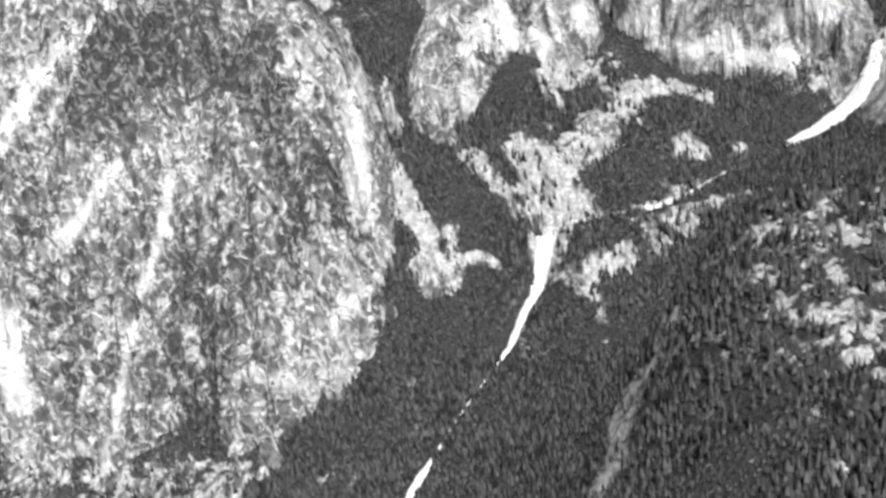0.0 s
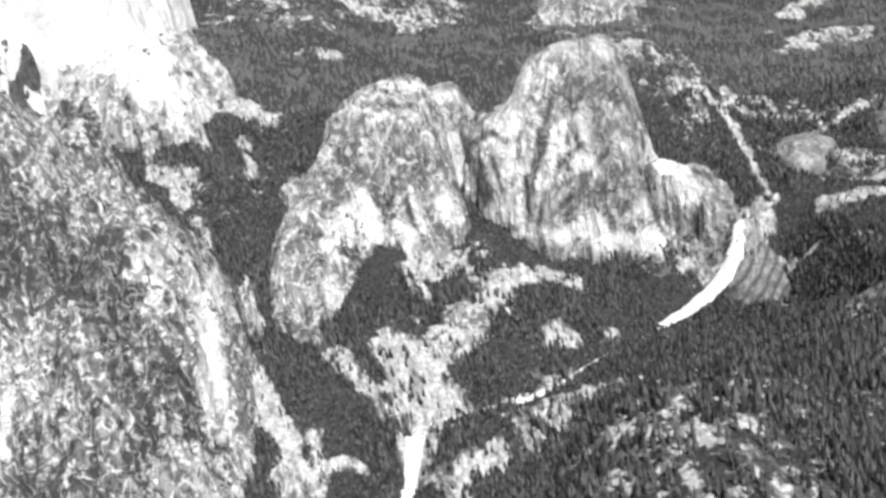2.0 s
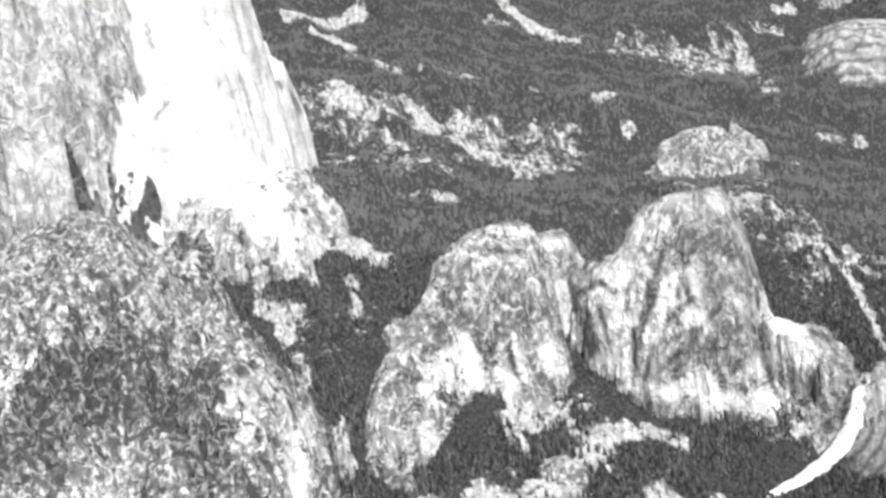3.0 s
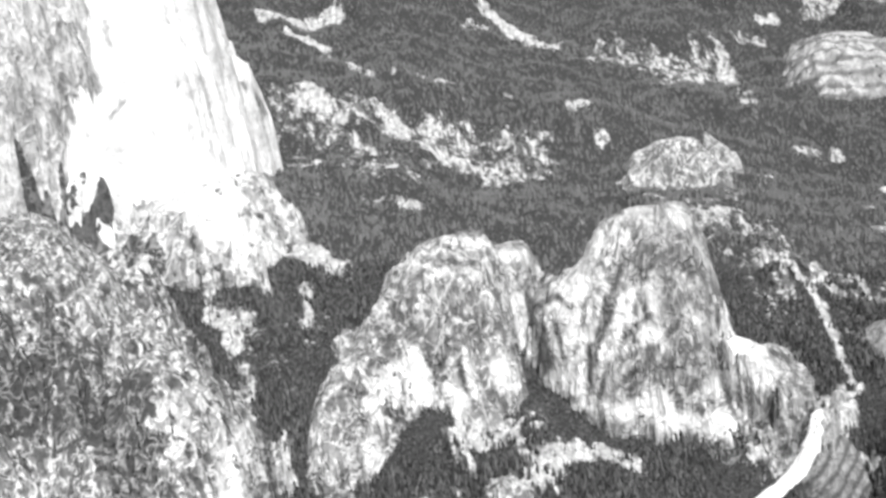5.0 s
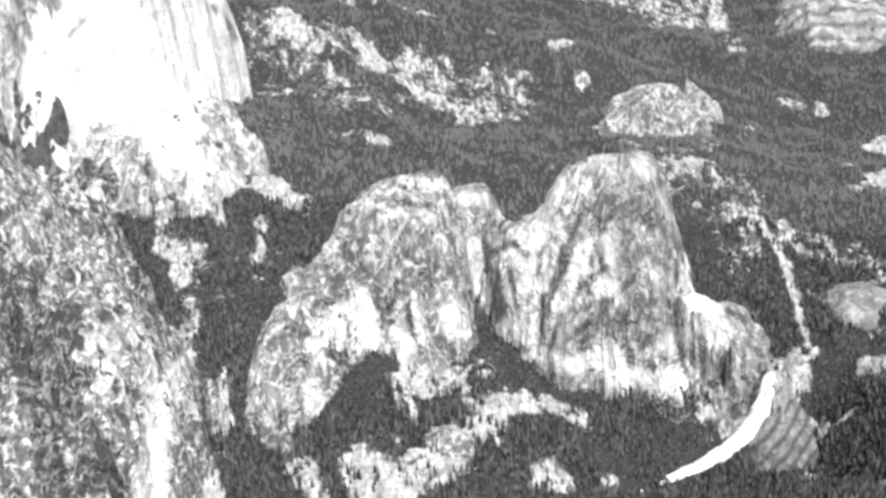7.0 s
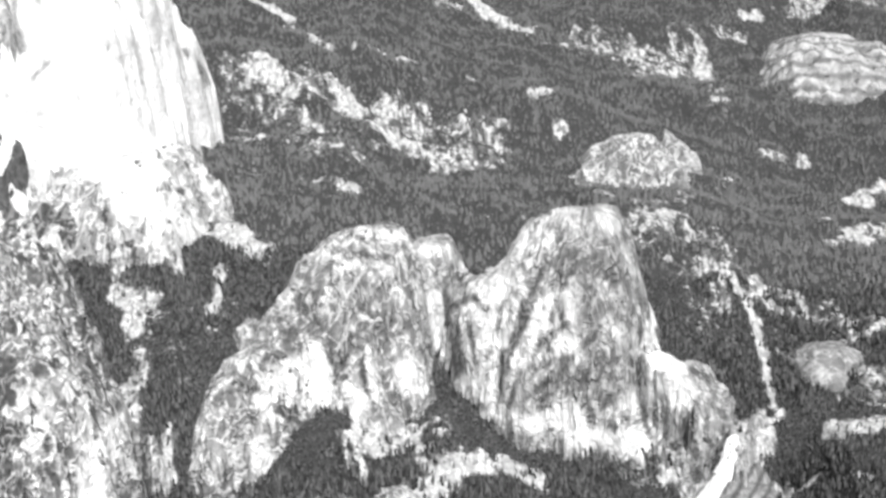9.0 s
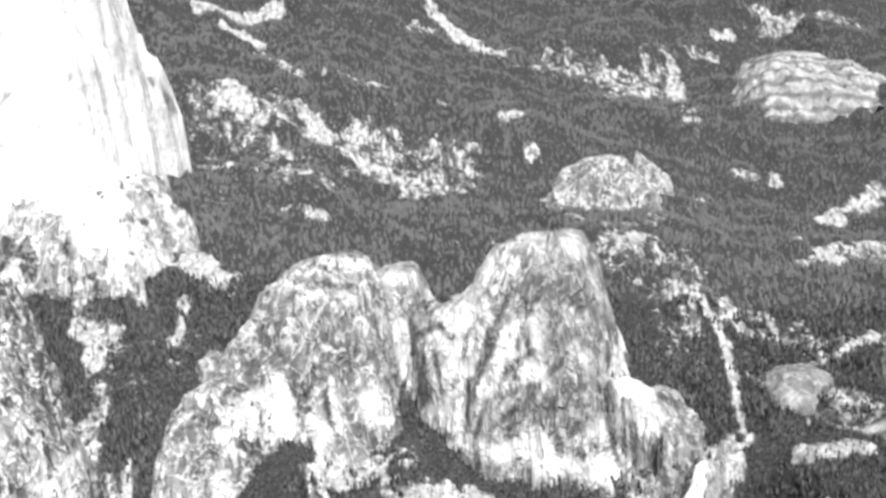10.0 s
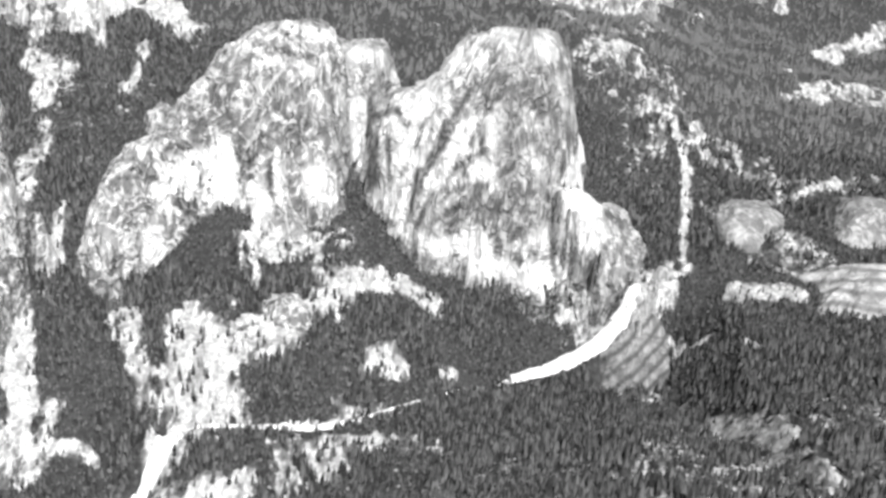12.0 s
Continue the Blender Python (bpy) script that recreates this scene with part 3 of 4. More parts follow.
TWIN_DARK = [
    (-87, 1475, 443, -70, 1445, 395, 4, -1),
    (-42, 1453, 421, -38, 1444, 392, 4, -0.8),
    (-58, 1532, 544, -3, 1547, 533, 3, -0.8),
    (-70, 1483, 458, -11, 1495, 468, 41, -0.38),
    (-119, 1514, 491, -98, 1480, 456, 12, -0.8),
    (-157, 1507, 481, -129, 1476, 455, 15, -0.6),
    (11, 1501, 464, 31, 1521, 428, 22, -0.3),
    (62, 1613, 477, 64, 1572, 421, 5, -1),
    (-155, 1413, 441, -116, 1470, 438, 4, -0.6),
    (-197, 1384, 412, -157, 1392, 413, 3, -0.6),
    (-200, 1367, 375, -167, 1382, 378, 3, -0.5),
]

SLAB_MARKS = [
    (-404, 2294, 823, -379, 2309, 780, 6, -1.2),
    (-379, 2309, 780, -375, 2335, 757, 5, -0.8),
    (-528, 3173, 974, -488, 2928, 897, 12, -0.8),
    (-571, 1944, 787, -547, 1956, 808, 6, -0.6),
    (-414, 2701, 833, -401, 2589, 757, 6, -0.7),
    (-355, 1826, 613, -332, 1868, 602, 5, -0.9),
    (-353, 1829, 618, -349, 1809, 567, 7, -0.7),
    (-586, 1860, 638, -544, 1895, 620, 32, -0.4),
    (-370, 2294, 656, -364, 2297, 638, 7, -0.6),
    (-479, 2021, 830, -469, 2020, 829, 3, -0.6),
    (-305, 1935, 616, -292, 1930, 587, 6, -0.6),
]

SLAB_WEDGE = [
    (-431, 1998, 667, -369, 1810, 599, 54, 1.2),
    (-384, 1806, 597, -316, 1830, 542, 25, 0.5),
    (-356, 1796, 565, -340, 1751, 513, 21, 0.6),
    (-431, 1857, 650, -399, 1802, 608, 32, 0.6),
    (-369, 2308, 682, -360, 2248, 631, 9, 0.5),
    (-312, 1936, 622, -293, 1928, 578, 15, 0.7),
    (-493, 1923, 642, -437, 1831, 635, 19, 0.5),
]

WALL_ARCS = [
    (-631, 1948, 947, -612, 2003, 939, 6, -0.8),
    (-612, 2003, 939, -592, 1961, 826, 8, -0.8),
    (-644, 1938, 913, -637, 1935, 877, 29, -0.45),
    (-639, 1928, 850, -626, 1914, 785, 6, -0.9),
    (-651, 1894, 815, -638, 1900, 767, 10, -0.8),
    (-582, 2033, 947, -570, 2004, 899, 8, -0.7),
    (-663, 1935, 951, -650, 1935, 914, 12, -0.4),
    (-614, 1943, 865, -600, 1953, 859, 6, -0.7),
]

LEFT_RIBS = [
    (-574, 1157, 383, -636, 1089, 322, 11, 1),
    (-514, 1148, 363, -523, 1102, 320, 9, 1),
    (-523, 1102, 320, -558, 1071, 254, 9, 1),
    (-572, 1057, 223, -606, 1015, 130, 8, 1),
    (-606, 1015, 130, -616, 955, 88, 7, 1),
    (-607, 1066, 213, -637, 1024, 160, 8, 0.9),
    (-726, 1076, 249, -698, 1006, 180, 34, 1.3),
    (-624, 1259, 514, -678, 1256, 467, 22, 1),
    (-678, 1256, 467, -713, 1188, 415, 19, 1),
    (-579, 1303, 539, -619, 1260, 506, 10, 0.9),
    (-440, 991, 177, -371, 1006, 150, 14, 0.9),
]

LEFT_RIBS_EAST = [
    (-296, 1227, 417, -299, 1149, 301, 18, 0.9),
    (-338, 1046, 203, -323, 1049, 213, 17, 1.1),
    (-262, 1236, 293, -213, 1117, 215, 10, 1.1),
    (-384, 995, 144, -336, 1016, 168, 11, 1),
    (-261, 1392, 365, -251, 1349, 329, 15, 1),
    (-326, 1083, 283, -310, 1085, 223, 19, 0.5),
    (-505, 1044, 179, -470, 997, 185, 16, 0.9),
    (-346, 1213, 470, -345, 1177, 425, 20, 0.6),
    (-241, 1164, 250, -245, 1118, 219, 11, 0.8),
]

LEFT_MOUNTAIN = [
    (-600, 1187, -520, 1331, 43, -0.75),
    (-469, 1310, -391, 1173, 45, -0.75),
    (-368, 1089, -320, 1123, 32, -0.35),
    (-531, 1085, -442, 1009, 39, -0.3),
    (-677, 1078, -630, 1046, 34, -0.3),
    (-419, 982, -403, 955, 32, -0.3),
    (-514, 1148, -524, 1098, 12, 0.9),
    (-524, 1098, -558, 1075, 10, 0.9),
    (-584, 1041, -614, 1019, 10, 0.9),
    (-589, 1034, -619, 963, 9, 0.9),
    (-568, 1162, -619, 1133, 14, 0.8),
    (-619, 1133, -636, 1089, 11, 0.8),
    (-299, 1220, -296, 1147, 37, 0.5),
    (-261, 1241, -224, 1139, 16, 0.9),
    (-336, 1051, -313, 1045, 30, 0.7),
    (-440, 993, -344, 1009, 17, 0.6),
    (-711, 1052, -707, 1004, 39, 0.9),
    (-614, 1218, -685, 1161, 19, 0.8),
    (-711, 957, -475, 925, 61, 0.5),
]

LEFT_MOUNTAIN_TOP = [
    (-511, 1393, -353, 1256, 92, 0.25),
    (-523, 1323, -387, 1197, 30, -0.34),
    (-583, 1799, -433, 1546, 17, -0.4),
]

def mesh_object(name, verts, faces, material, smooth=True, cover=None, face_tone=None, flow=None):
    me = bpy.data.meshes.new(name)
    me.vertices.add(len(verts))
    me.vertices.foreach_set("co", np.asarray(verts, np.float32).ravel())
    faces = np.asarray(faces, np.int32)
    k = faces.shape[1]
    me.loops.add(faces.size)
    me.loops.foreach_set("vertex_index", faces.ravel())
    me.polygons.add(len(faces))
    me.polygons.foreach_set("loop_start", np.arange(0, faces.size, k, dtype=np.int32))
    me.polygons.foreach_set("use_smooth", np.full(len(faces), smooth))
    me.update(calc_edges=True)
    if cover is not None:
        at = me.attributes.new("cover", "FLOAT", "POINT")
        at.data.foreach_set("value", np.asarray(cover, np.float32))
    if face_tone is not None:
        at = me.attributes.new("face_tone", "FLOAT", "POINT")
        at.data.foreach_set("value", np.asarray(face_tone, np.float32))
    if flow is not None:
        at = me.attributes.new("flow", "FLOAT_VECTOR", "POINT")
        at.data.foreach_set("vector", np.asarray(flow, np.float32).ravel())
    me.materials.append(material)
    return new(name, me)


def grid_faces(nu, nv):
    i = np.arange(nu * nv).reshape(nu, nv)
    return np.stack([i[:-1, :-1], i[1:, :-1], i[1:, 1:], i[:-1, 1:]], -1).reshape(-1, 4)


def patches(x, y):
    """Bare rock (positive) and thicker growth (negative) laid along strokes in plan."""
    shape = np.shape(x)
    x, y = np.ravel(x), np.ravel(y)
    total = np.zeros(x.shape)
    ragged = 0.4 * fbm(x, y, 20, 4, 131, 0.65)
    for group in (SPUR_ROCK, HOLLOW_ROCK, FALL_SIDE, PLATEAU_ROCK, NEAR_RIGHT, NEAR_WOODS, FAR_WEST, FAR_STREAKS, FAR_EAST, CANYON_WEST, SLAB_WOODS, LEFT_MOUNTAIN, LEFT_MOUNTAIN_TOP):
        for ax, ay, bx, by, w, amount in group:
            squash = 0.5 + 0.35 * min(max((1000 - ay) / 300, 0), 1)
            wide = w * 1.3 + 2
            i = np.nonzero((np.abs(x - (ax + bx) / 2) < abs(bx - ax) / 2 + wide) & (np.abs(y - (ay + by) / 2) < abs(by - ay) / 2 + wide / squash))[0]
            lx, ly = bx - ax, (by - ay) * squash
            sx, sy = x[i] - ax, (y[i] - ay) * squash
            t = np.clip((sx * lx + sy * ly) / (lx * lx + ly * ly + 1e-6), 0, 1)
            d = np.hypot(sx - t * lx, sy - t * ly) / (w * 0.5) + ragged[i]
            total[i] += amount * np.clip((1.5 - d) * 1.3, 0, 1)
    return total.reshape(shape)


def face_tones(x, y, z):
    """Paler (positive) and darker (negative) tones along strokes on the faces."""
    shape = np.shape(x)
    x, y, z = np.ravel(x), np.ravel(y), np.ravel(z)
    total = np.zeros(x.shape)
    ragged = 0.3 * fbm(x + 0.7 * z, y - 0.7 * z, 20, 4, 141, 0.65) - 0.05
    for group in (CAP_BRIGHT, CAP_LEDGES, CAP_GREY, CAP_CRACKS, CAP_JOINTS, CAP_STREAKS, TWIN_BRIGHT, TWIN_DARK, SLAB_MARKS, SLAB_WEDGE, WALL_ARCS, LEFT_RIBS, LEFT_RIBS_EAST):
        for ax, ay, az, bx, by, bz, w, amount in group:
            thin = amount < 0 and w < 8
            size = w * 0.5 + (1.0 if thin else 0.4)
            wide = size * 2.4
            i = np.nonzero((np.abs(x - (ax + bx) / 2) < abs(bx - ax) / 2 + wide) & (np.abs(z - (az + bz) / 2) < abs(bz - az) / 2 + wide))[0]
            lx, ly, lz = bx - ax, (by - ay) * 0.15, bz - az
            sx, sy, sz = x[i] - ax, (y[i] - ay) * 0.15, z[i] - az
            t = np.clip((sx * lx + sy * ly + sz * lz) / (lx * lx + ly * ly + lz * lz + 1e-6), 0, 1)
            d = np.sqrt((sx - t * lx) ** 2 + (sy - t * ly) ** 2 + (sz - t * lz) ** 2) / size + ragged[i] * min(1.0, w / 9)
            total[i] += amount * (1.35 if thin else 1.0) * np.clip((1.5 - d) * 1.6, 0, 1)
    return total.reshape(shape)


def bareness(x, y, start, uneven=0.2):
    """0 wooded to 1 bare rock."""
    size = 11.0 * (1 + 0.7 * np.clip((y - 1500) / 3000, 0, 1))
    n = fbm(x / size, y / size, 1.0, 4, 61, 0.65) * 0.6 + 0.3 * fbm(x, y, 90, 2, 66)
    uneven = uneven + 0.3 * np.clip((1180 - y) / 150, 0, 1) * np.clip((x + 120) / 60, 0, 1)
    p = patches(x, y)
    return np.clip(0.5 + (start + p + (uneven + 0.7 * np.clip(p, 0, 0.6)) * n) * 0.75, 0, 1)


def openness(x, y):
    """The far slopes are more evenly wooded than the canyon; the near slope has open ground."""
    return -0.42 - 0.06 * np.clip((y - 1750) / 500, 0, 1) + 0.22 * np.clip((1150 - y) / 150, 0, 1) * np.clip((x - 0.25 * (y - 700)) / 60, 0, 1)


# the ground: rings round the valley head, finer where the land is near
dense = np.radians(np.linspace(-31, 31, 560))
wide = np.radians(np.linspace(34, 326, 50))
ang = np.concatenate([dense, wide])
rad = np.concatenate([[0.5, 20, 40], np.geomspace(60, 345, 26), np.geomspace(350, 1500, 290), np.geomspace(1506, 4790, 360)])
T, Rr = np.meshgrid(np.append(ang, ang[0] + 2 * math.pi), rad, indexing="ij")
gx, gy = np.sin(T) * Rr, np.cos(T) * Rr - 150
gz = land(gx, gy)
faces = grid_faces(*gx.shape)[:, ::-1]
ground = mesh_object("ground", np.stack([gx, gy, gz], -1).reshape(-1, 3), faces, GROUND, True, 1 - bareness(gx, gy, openness(gx, gy)).ravel())
tagged(ground, "wooded granite ground with pale rock outcrops", "ground", kind="structure")

# how bare each rock mass is before the patches
BARE = {"cap": 0.5, "cap_shoulder": 0.55, "fall_cliff": 0.35, "twin": 0.3, "twin_lobe": 0.3, "back_shoulder": 0.7, "near_left": 0.2, "near_buttress": 0.22,
        "spur": -0.2, "slab": 1.2, "slab_foot": 0.3, "foot_east": 0.35, "streaked_wall": 0.6, "far_dome": 0.6, "far_fin": 0.9, "fall_head": 0.3,
        "apron": 1.0, "smooth_dome": 0.7, "smooth_dome_east": 0.8, "bedded_slab": 0.7, "ringed_dome": 0.35}


def mountain(name, label, group, names, material, step):
    """One mountain: its masses run together; each mass is a part of its own."""
    keys, soft = GROUPS[group]
    base = new(name)
    base.empty_display_size = 20
    tagged(base, label, "mountain")
    x0 = min(PEAKS[k].c[0] - PEAKS[k].reach * 1.15 for k in keys)
    x1 = max(PEAKS[k].c[0] + PEAKS[k].reach * 1.15 for k in keys)
    y0 = min(PEAKS[k].c[1] - PEAKS[k].reach * 1.15 for k in keys)
    y1 = max(PEAKS[k].c[1] + PEAKS[k].reach * 1.15 for k in keys)
    X, Y = np.meshgrid(np.arange(x0, x1, step), np.arange(y0, y1, step), indexing="ij")
    Z, who = group_height(keys, soft, X, Y)
    f = grid_faces(*X.shape)
    above = (Z > land(X, Y) - 20).ravel()
    f = f[above[f].any(1)]
    v = np.stack([X, Y, Z], -1).reshape(-1, 3)
    owner = who.ravel()[f[:, 0]]
    if "fall_cliff" in keys:
        tag = np.arange(X.size)
        for _ in range(400):
            low = tag[f].min(1)
            before = tag.copy()
            for c in range(4):
                np.minimum.at(tag, f[:, c], low)
            if (before == tag).all():
                break
        names_, sizes = np.unique(tag[f[:, 0]], return_counts=True)
        keep = np.isin(tag[f[:, 0]], names_[sizes == sizes.max()])
        f = f[keep]
        owner = (v[f[:, 0], 0] > 403).astype(int)
    bare = bareness(X, Y, np.array([BARE[k] for k in keys])[who], 0.45).ravel()
    face_tone = np.clip(face_tones(X, Y, Z), -1, 1).ravel()
    for i, part_name in enumerate(names):
        used, inv = np.unique(f[owner == i], return_inverse=True)
        pk = PEAKS[keys[i]]
        dx, dy = v[used][:, 0] - pk.c[0], v[used][:, 1] - pk.c[1]
        a = np.arctan2(dy, dx)
        flow = np.stack([np.cos(a) * pk.reach * 0.7, np.sin(a) * pk.reach * 0.7, np.hypot(dx, dy) * 0.22 + v[used][:, 2] * 0.06], -1)
        mat = material[i] if isinstance(material, list) else material
        ob = mesh_object(part_name, v[used], inv.reshape(-1, 4), mat, True, 1 - bare[used], face_tone[used], flow)
        ob.parent = base
    return base


mountain("granite_dome", "steep pale granite dome with a streaked, jointed face", 0, ["dome_face", "shoulder"], ROCK, 1.1)
mountain("granite_dome", "rounded pale granite dome with shrubs on its ledges", 1, ["dome_face", "lower_lobe", "back_shoulder"], [SWIRLED, SWIRLED, ROCK], 1.35)
mountain("granite_cliff", "broken granite cliff beside the tall waterfall", 2, ["cliff_face", "fall_head"], ROCK, 1.3)
mountain("granite_mountain", "speckled granite mountain with shrubs, ledges and gullies", 3, ["main_slope", "buttress"], SPECKLED, 2.7)
mountain("rock_spur", "pale streaked rock spur above the river", 4, ["rock_slope"], SPECKLED, 2.4)
mountain("granite_mountain", "bright bare granite slab mountain with a shrubby foot", 5, ["slab_face", "foot", "streaked_wall", "east_foot"], [SLAB, PALE, WALL, PALE], 3.6)
mountain("granite_dome", "small pale granite dome amid far forest", 6, ["dome_face", "rock_fin"], SWIRLED, 2.5)
mountain("granite_apron", "dark-streaked granite apron beside the tall waterfall", 7, ["rock_face"], APRON, 1.6)
mountain("granite_outcrop", "low smooth grey granite dome on a wooded plateau", 8, ["rock_face"], SMOOTH, 2.4)
mountain("granite_outcrop", "broad smooth grey granite dome on a plateau", 9, ["rock_face"], SMOOTH, 2.4)
mountain("granite_outcrop", "pale banded granite slabs stepping down a plateau", 10, ["rock_face"], BEDDED, 2.0)
mountain("granite_outcrop", "far pale granite dome with ringed ledges", 11, ["rock_face"], RINGED, 5.0)


# ---- water ----
def ribbon(name, label, category, line, across, material, lift, bumpy, seed):
    """A sheet of water laid down a line of (x, y, width), following the rock under it."""
    pts = np.array(line, float)
    seg = np.hypot(*np.diff(pts[:, :2], axis=0).T)
    s = np.concatenate([[0], np.cumsum(seg)])
    t = np.linspace(0, s[-1], max(8, int(s[-1] / 1.3)))
    x, y, w = (np.interp(t, s, pts[:, i]) for i in range(3))
    dx, dy = np.gradient(x), np.gradient(y)
    n = np.hypot(dx, dy)
    nx, ny = -dy / n, dx / n
    u = np.linspace(-0.5, 0.5, across)
    edge = 1 + 0.2 * fbm(t / 9, t * 0 + seed, 1.0, 3, seed)
    X = x[:, None] + nx[:, None] * u * (w * edge)[:, None]
    Y = y[:, None] + ny[:, None] * u * (w * edge)[:, None]
    Z = surface(X, Y)
    Z = np.maximum(0.5 * Z + 0.5 * Z.mean(1, keepdims=True), Z)
    Z = Z + lift * (1 - (2 * u) ** 2 * 0.6)[None, :] + fbm(X, Y, 6, 3, seed + 5) * bumpy
    ob = mesh_object(name, np.stack([X, Y, Z], -1).reshape(-1, 3), grid_faces(*X.shape), material)
    return tagged(ob, label, category)


ribbon("waterfall", "tall white waterfall sliding down a granite cliff", "waterfall", [(390, 1398, 13), (384, 1388, 17), (372, 1378, 24), (353, 1370, 32), (325, 1363, 34), (294, 1356, 30), (255, 1348, 16)], 24, WATER, 4.5, 1.0, 71)
ribbon("waterfall", "white plunging waterfall over a short cliff", "waterfall", [(-89, 1154, 24), (-93, 1145, 22), (-101, 1132, 20), (-110, 1116, 17)], 12, WATER, 3.0, 0.8, 72)
tagged(ribbon("river", "mountain river between the falls, foam and painted glare", "river", [(253, 1347, 14), (240, 1321, 8), (205, 1308, 5), (130, 1252, 4), (86, 1214, 6), (60, 1202, 18), (36, 1196, 22), (12, 1195, 14), (-26, 1192, 6), (-60, 1189, 10), (-77, 1187, 14), (-90, 1153, 20)], 6, RIVER, 2.5, 0.3, 73), kind="structure")
tagged(ribbon("river", "white cascading river in the canyon forest", "river", [(-108, 1120, 16), (-120, 1098, 12), (-130, 1080, 10), (-152, 1022, 7), (-180, 985, 2), (-213, 943, 2), (-245, 895, 3), (-262, 870, 10), (-288, 825, 8), (-346, 705, 4), (-415, 420, 6)], 6, WATER, 2.5, 0.3, 74), kind="structure")


# ---- forest ----
def conifer_template(seed, tiers, n):
    """A conifer of unit height in ragged tiers."""
    r_ = np.random.RandomState(seed)
    v, f = [], []
    for z0, z1, r in tiers:
        b = len(v)
        for i in range(n):
            a = 2 * math.pi * (i + r_.uniform(-0.25, 0.25)) / n
            q = r * r_.uniform(0.75, 1.5)
            v.append((q * math.cos(a), q * math.sin(a), z0 + r_.uniform(-0.06, 0.06)))
        v.append((r_.uniform(-0.02, 0.02), r_.uniform(-0.02, 0.02), z1))
        f += [(b + i, b + (i + 1) % n, b + n) for i in range(n)]
    return np.array(v), np.array(f)


NEAR_TREES = [conifer_template(s, ((0.02, 0.66, 0.17), (0.36, 1.0, 0.12)), 5) for s in range(6)]
FAR_TREES = [conifer_template(s + 9, ((0.0, 0.6, 0.27), (0.35, 1.0, 0.19)), 4) for s in range(4)]


def forest(name, label, xs, ys, zs, hs, rg, kinds=NEAR_TREES, leaves=None):
    V, F, base = [], [], 0
    pick = rg.randint(0, len(kinds), len(xs))
    for t, (tv, tf) in enumerate(kinds):
        m = pick == t
        n = int(m.sum())
        a = rg.uniform(0, 2 * math.pi, n)
        h = hs[m]
        w = h * rg.uniform(0.8, 1.25, n)
        c, s = np.cos(a), np.sin(a)
        px = (tv[None, :, 0] * c[:, None] - tv[None, :, 1] * s[:, None]) * w[:, None] + xs[m][:, None]
        py = (tv[None, :, 0] * s[:, None] + tv[None, :, 1] * c[:, None]) * w[:, None] + ys[m][:, None]
        pz = tv[None, :, 2] * h[:, None] + zs[m][:, None] - 0.3
        V.append(np.stack([px, py, pz], -1).reshape(-1, 3))
        F.append((tf[None] + (np.arange(n) * len(tv))[:, None, None] + base).reshape(-1, 3))
        base += n * len(tv)
    ob = mesh_object(name, np.concatenate(V), np.concatenate(F), leaves or NEEDLES, False)
    return tagged(ob, label, "trees", kind="stuff")


rg = np.random.RandomState(5)


def scatter(n, rmin, rmax, power):
    th = rg.uniform(radians(-34), radians(34), n)
    r = (rmin ** power + rg.uniform(0, 1, n) * (rmax ** power - rmin ** power)) ** (1 / power)
    return np.sin(th) * r, np.cos(th) * r - 150


SINGLE_PLOTS = [(-30, 120, 470, 610), (420, 500, 800, 880)]


def plant(name, label, n, rmin, rmax, power, h0, h1, kinds=NEAR_TREES, leaves=None):
    x, y = scatter(n, rmin, rmax, power)
    z = land(x, y)
    b = bareness(x, y, openness(x, y))
    ok = rg.uniform(0, 1, n) < np.clip((0.62 - b) / 0.3, 0.08, 1)
    ok &= surface(x, y) < z + 2
    ok &= along(RIVER_LINE, x, y)[0] > np.where((np.abs(x - 10) < 60) & (y < 1200), 30, np.where((x < -85) & (x > -165), 14, np.where((x < -250) & (x > -295), 9, np.where(x < -165, 1, 4))))
    ok &= (np.hypot((x - 332) / 66, (y - 1352) / 48) > 1) & (np.hypot((x - 265) / 80, (y - 1316) / 22) > 1)
    for x0, x1, y0, y1 in SINGLE_PLOTS:
        ok &= ~((x > x0) & (x < x1) & (y > y0) & (y < y1))
    x, y, z = x[ok], y[ok], z[ok]
    grow = 0.75 + 0.35 * fbm(x, y, 45, 2, 90)
    return forest(name, label, x, y, z, rg.uniform(h0, h1, len(x)) * grow, rg, kinds, leaves)


plant("conifer_forest", "dense dark conifer forest on canyon slopes", 150000, 400, 2000, 2.0, 9, 16)
plant("conifer_forest", "far conifer forest on high slopes, haze in its colour", 90000, 2000, 4700, 1.7, 9, 15, FAR_TREES, HAZY_NEEDLES)


def ledge_trees(key, label, n, h0, h1):
    """Small trees and shrubs on the ledges of a rock mass."""
    p = PEAKS[key]
    m = p.reach
    x, y = rg.uniform(p.c[0] - m, p.c[0] + m, n), rg.uniform(p.c[1] - m, p.c[1] + m, n)
    z = p.height(x, y)
    ok = (z > land(x, y) + 2) & (z > surface(x, y) - 0.5) & (bareness(x, y, BARE[key], 0.45) < 0.4)
    return forest("ledge_trees", label, x[ok], y[ok], z[ok], rg.uniform(h0, h1, ok.sum()), rg)


ledge_trees("near_left", "small dark trees on ledges of a speckled mountain", 14000, 6, 12)
ledge_trees("near_buttress", "small dark trees on a granite buttress", 3500, 6, 12)
ledge_trees("twin", "sparse small trees on a granite dome", 1800, 5, 9)
ledge_trees("cap", "sparse small trees on a steep granite dome", 1500, 5, 9)
ledge_trees("fall_cliff", "small trees on a cliff beside a waterfall", 700, 7, 14)
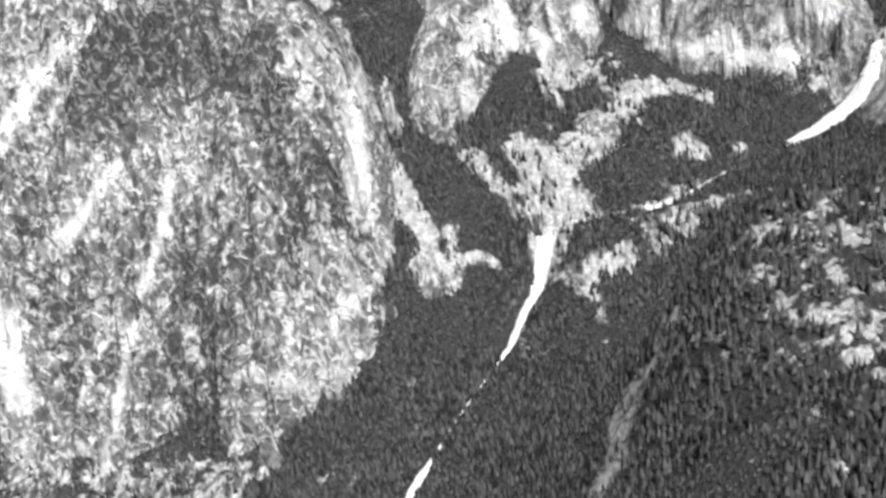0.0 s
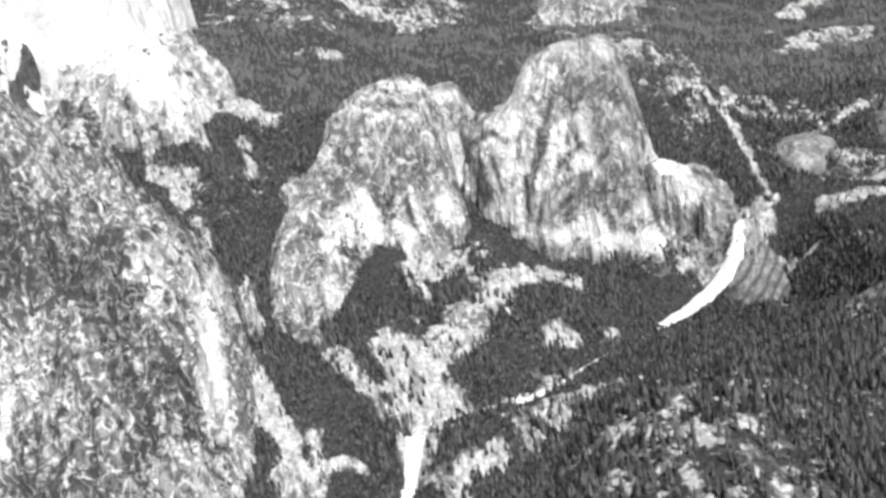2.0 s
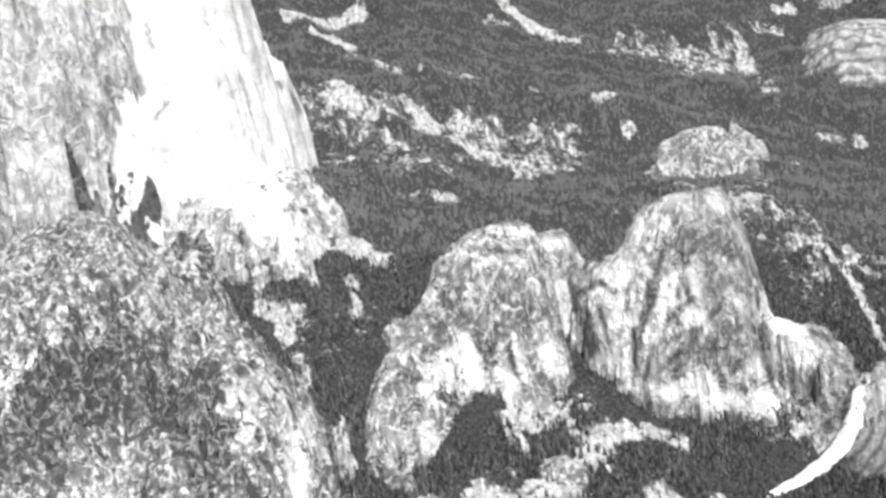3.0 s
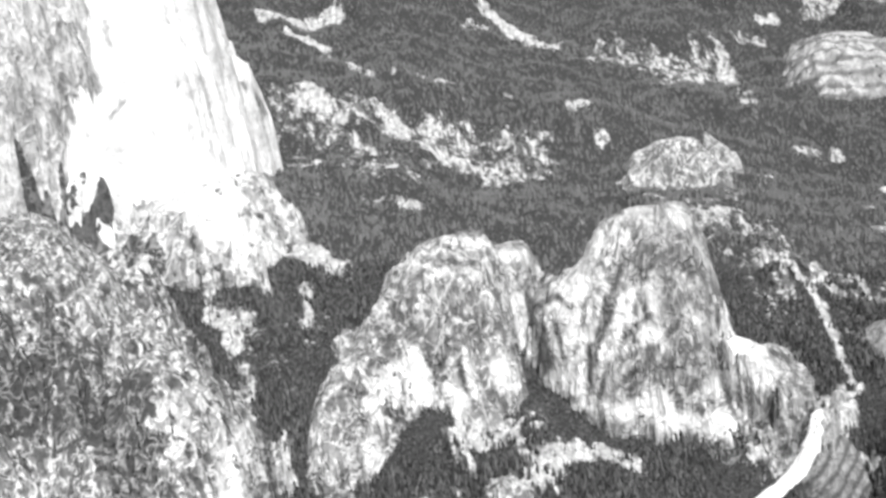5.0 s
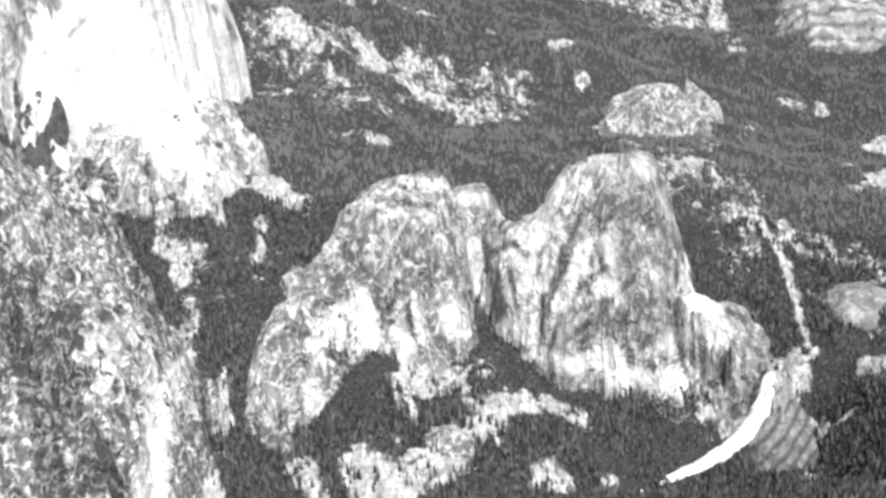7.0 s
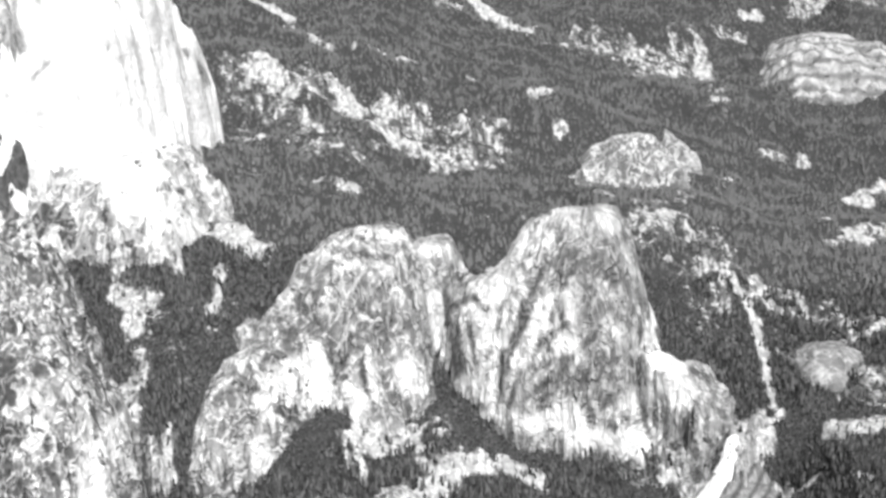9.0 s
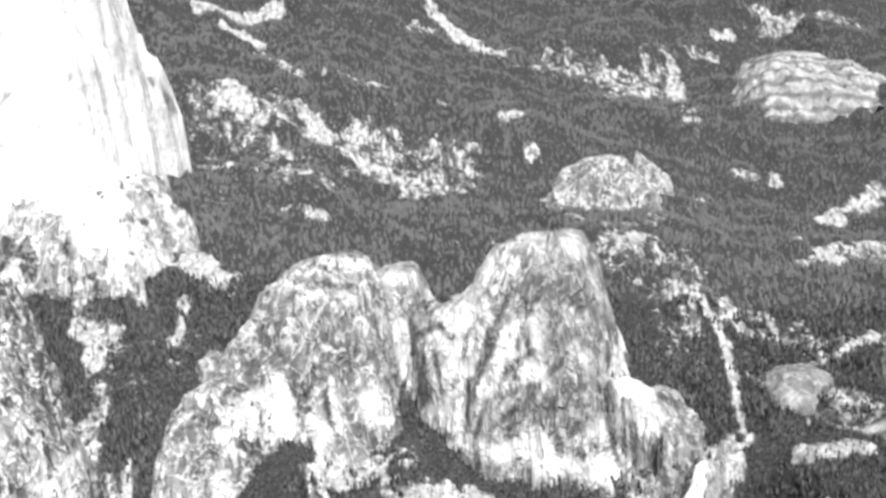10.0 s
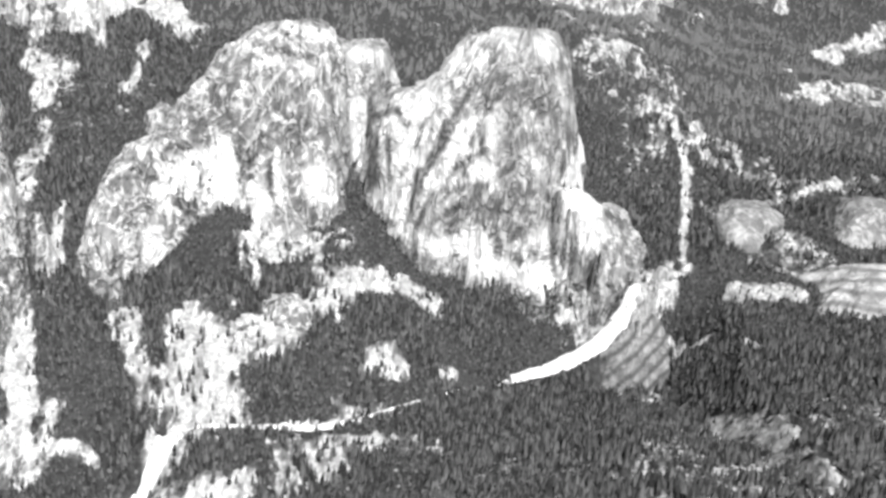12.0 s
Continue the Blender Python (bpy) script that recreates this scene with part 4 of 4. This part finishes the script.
ledge_trees("slab_foot", "small trees at the foot of a bright slab", 1500, 6, 12)
ledge_trees("foot_east", "small trees on the rocky foot of a bright slab", 700, 6, 12)
ledge_trees("slab", "dark trees on a ledge of a bright slab", 5000, 8, 15)
ledge_trees("spur", "small trees on a pale rock spur", 900, 7, 14)


def conifer(seed, height):
    """One near conifer: bark trunk and a crown of ragged drooping tiers."""
    r_ = random.Random(seed)
    tree = new("conifer")
    bm = bmesh.new()
    bmesh.ops.create_cone(bm, cap_ends=True, segments=6, radius1=height * 0.02, radius2=height * 0.004, depth=height * 0.97, matrix=Matrix.Translation((0, 0, height * 0.46)))
    me = bpy.data.meshes.new("trunk")
    bm.to_mesh(me)
    bm.free()
    me.materials.append(BARK)
    trunk = new("trunk", me)
    trunk.parent = tree
    bm = bmesh.new()
    tiers = 6
    for i in range(tiers):
        z0 = height * (0.1 + 0.78 * i / tiers)
        z1 = min(z0 + height * 0.3, height)
        rad_ = height * 0.135 * (1 - i / tiers) ** 0.8 + height * 0.012
        tip = bm.verts.new((r_.uniform(-0.1, 0.1), r_.uniform(-0.1, 0.1), z1))
        ring = []
        for j in range(9):
            a = 2 * math.pi * (j + r_.uniform(-0.3, 0.3)) / 9
            q = rad_ * r_.uniform(0.55, 1.25)
            ring.append(bm.verts.new((q * math.cos(a), q * math.sin(a), z0 - height * r_.uniform(0.0, 0.07))))
        for j in range(9):
            bm.faces.new((ring[j], ring[(j + 1) % 9], tip))
    me = bpy.data.meshes.new("crown")
    bm.to_mesh(me)
    bm.free()
    me.materials.append(NEEDLES)
    crown = new("crown", me)
    crown.parent = tree
    return tagged(tree, "tall narrow dark conifer on a steep slope", "tree", "single conifers on the near slope")


models = [conifer(200 + i, h) for i, h in enumerate((13.0, 16.0, 12.0, 17.0))]
spots_xy = []
for (x0, x1, y0, y1), count in zip(SINGLE_PLOTS, (270, 100)):
    px, py = rg.uniform(x0, x1, count), rg.uniform(y0, y1, count)
    keep = bareness(px, py, openness(px, py)) < 0.6
    pz = surface(px, py)
    spots_xy += list(zip(px[keep], py[keep], pz[keep]))
for i, (px, py, pz) in enumerate(spots_xy):
    m = Matrix.Translation((px, py, pz - 0.4)) @ Matrix.Rotation(rg.uniform(0, 6.28), 4, "Z") @ Matrix.Diagonal((*[rg.uniform(0.75, 1.15)] * 3, 1))
    if i < len(models):
        models[i].matrix_basis = m
    else:
        copy_thing(models[i % len(models)], m @ Matrix.Diagonal((*[1 / s for s in models[i % len(models)].scale], 1)))
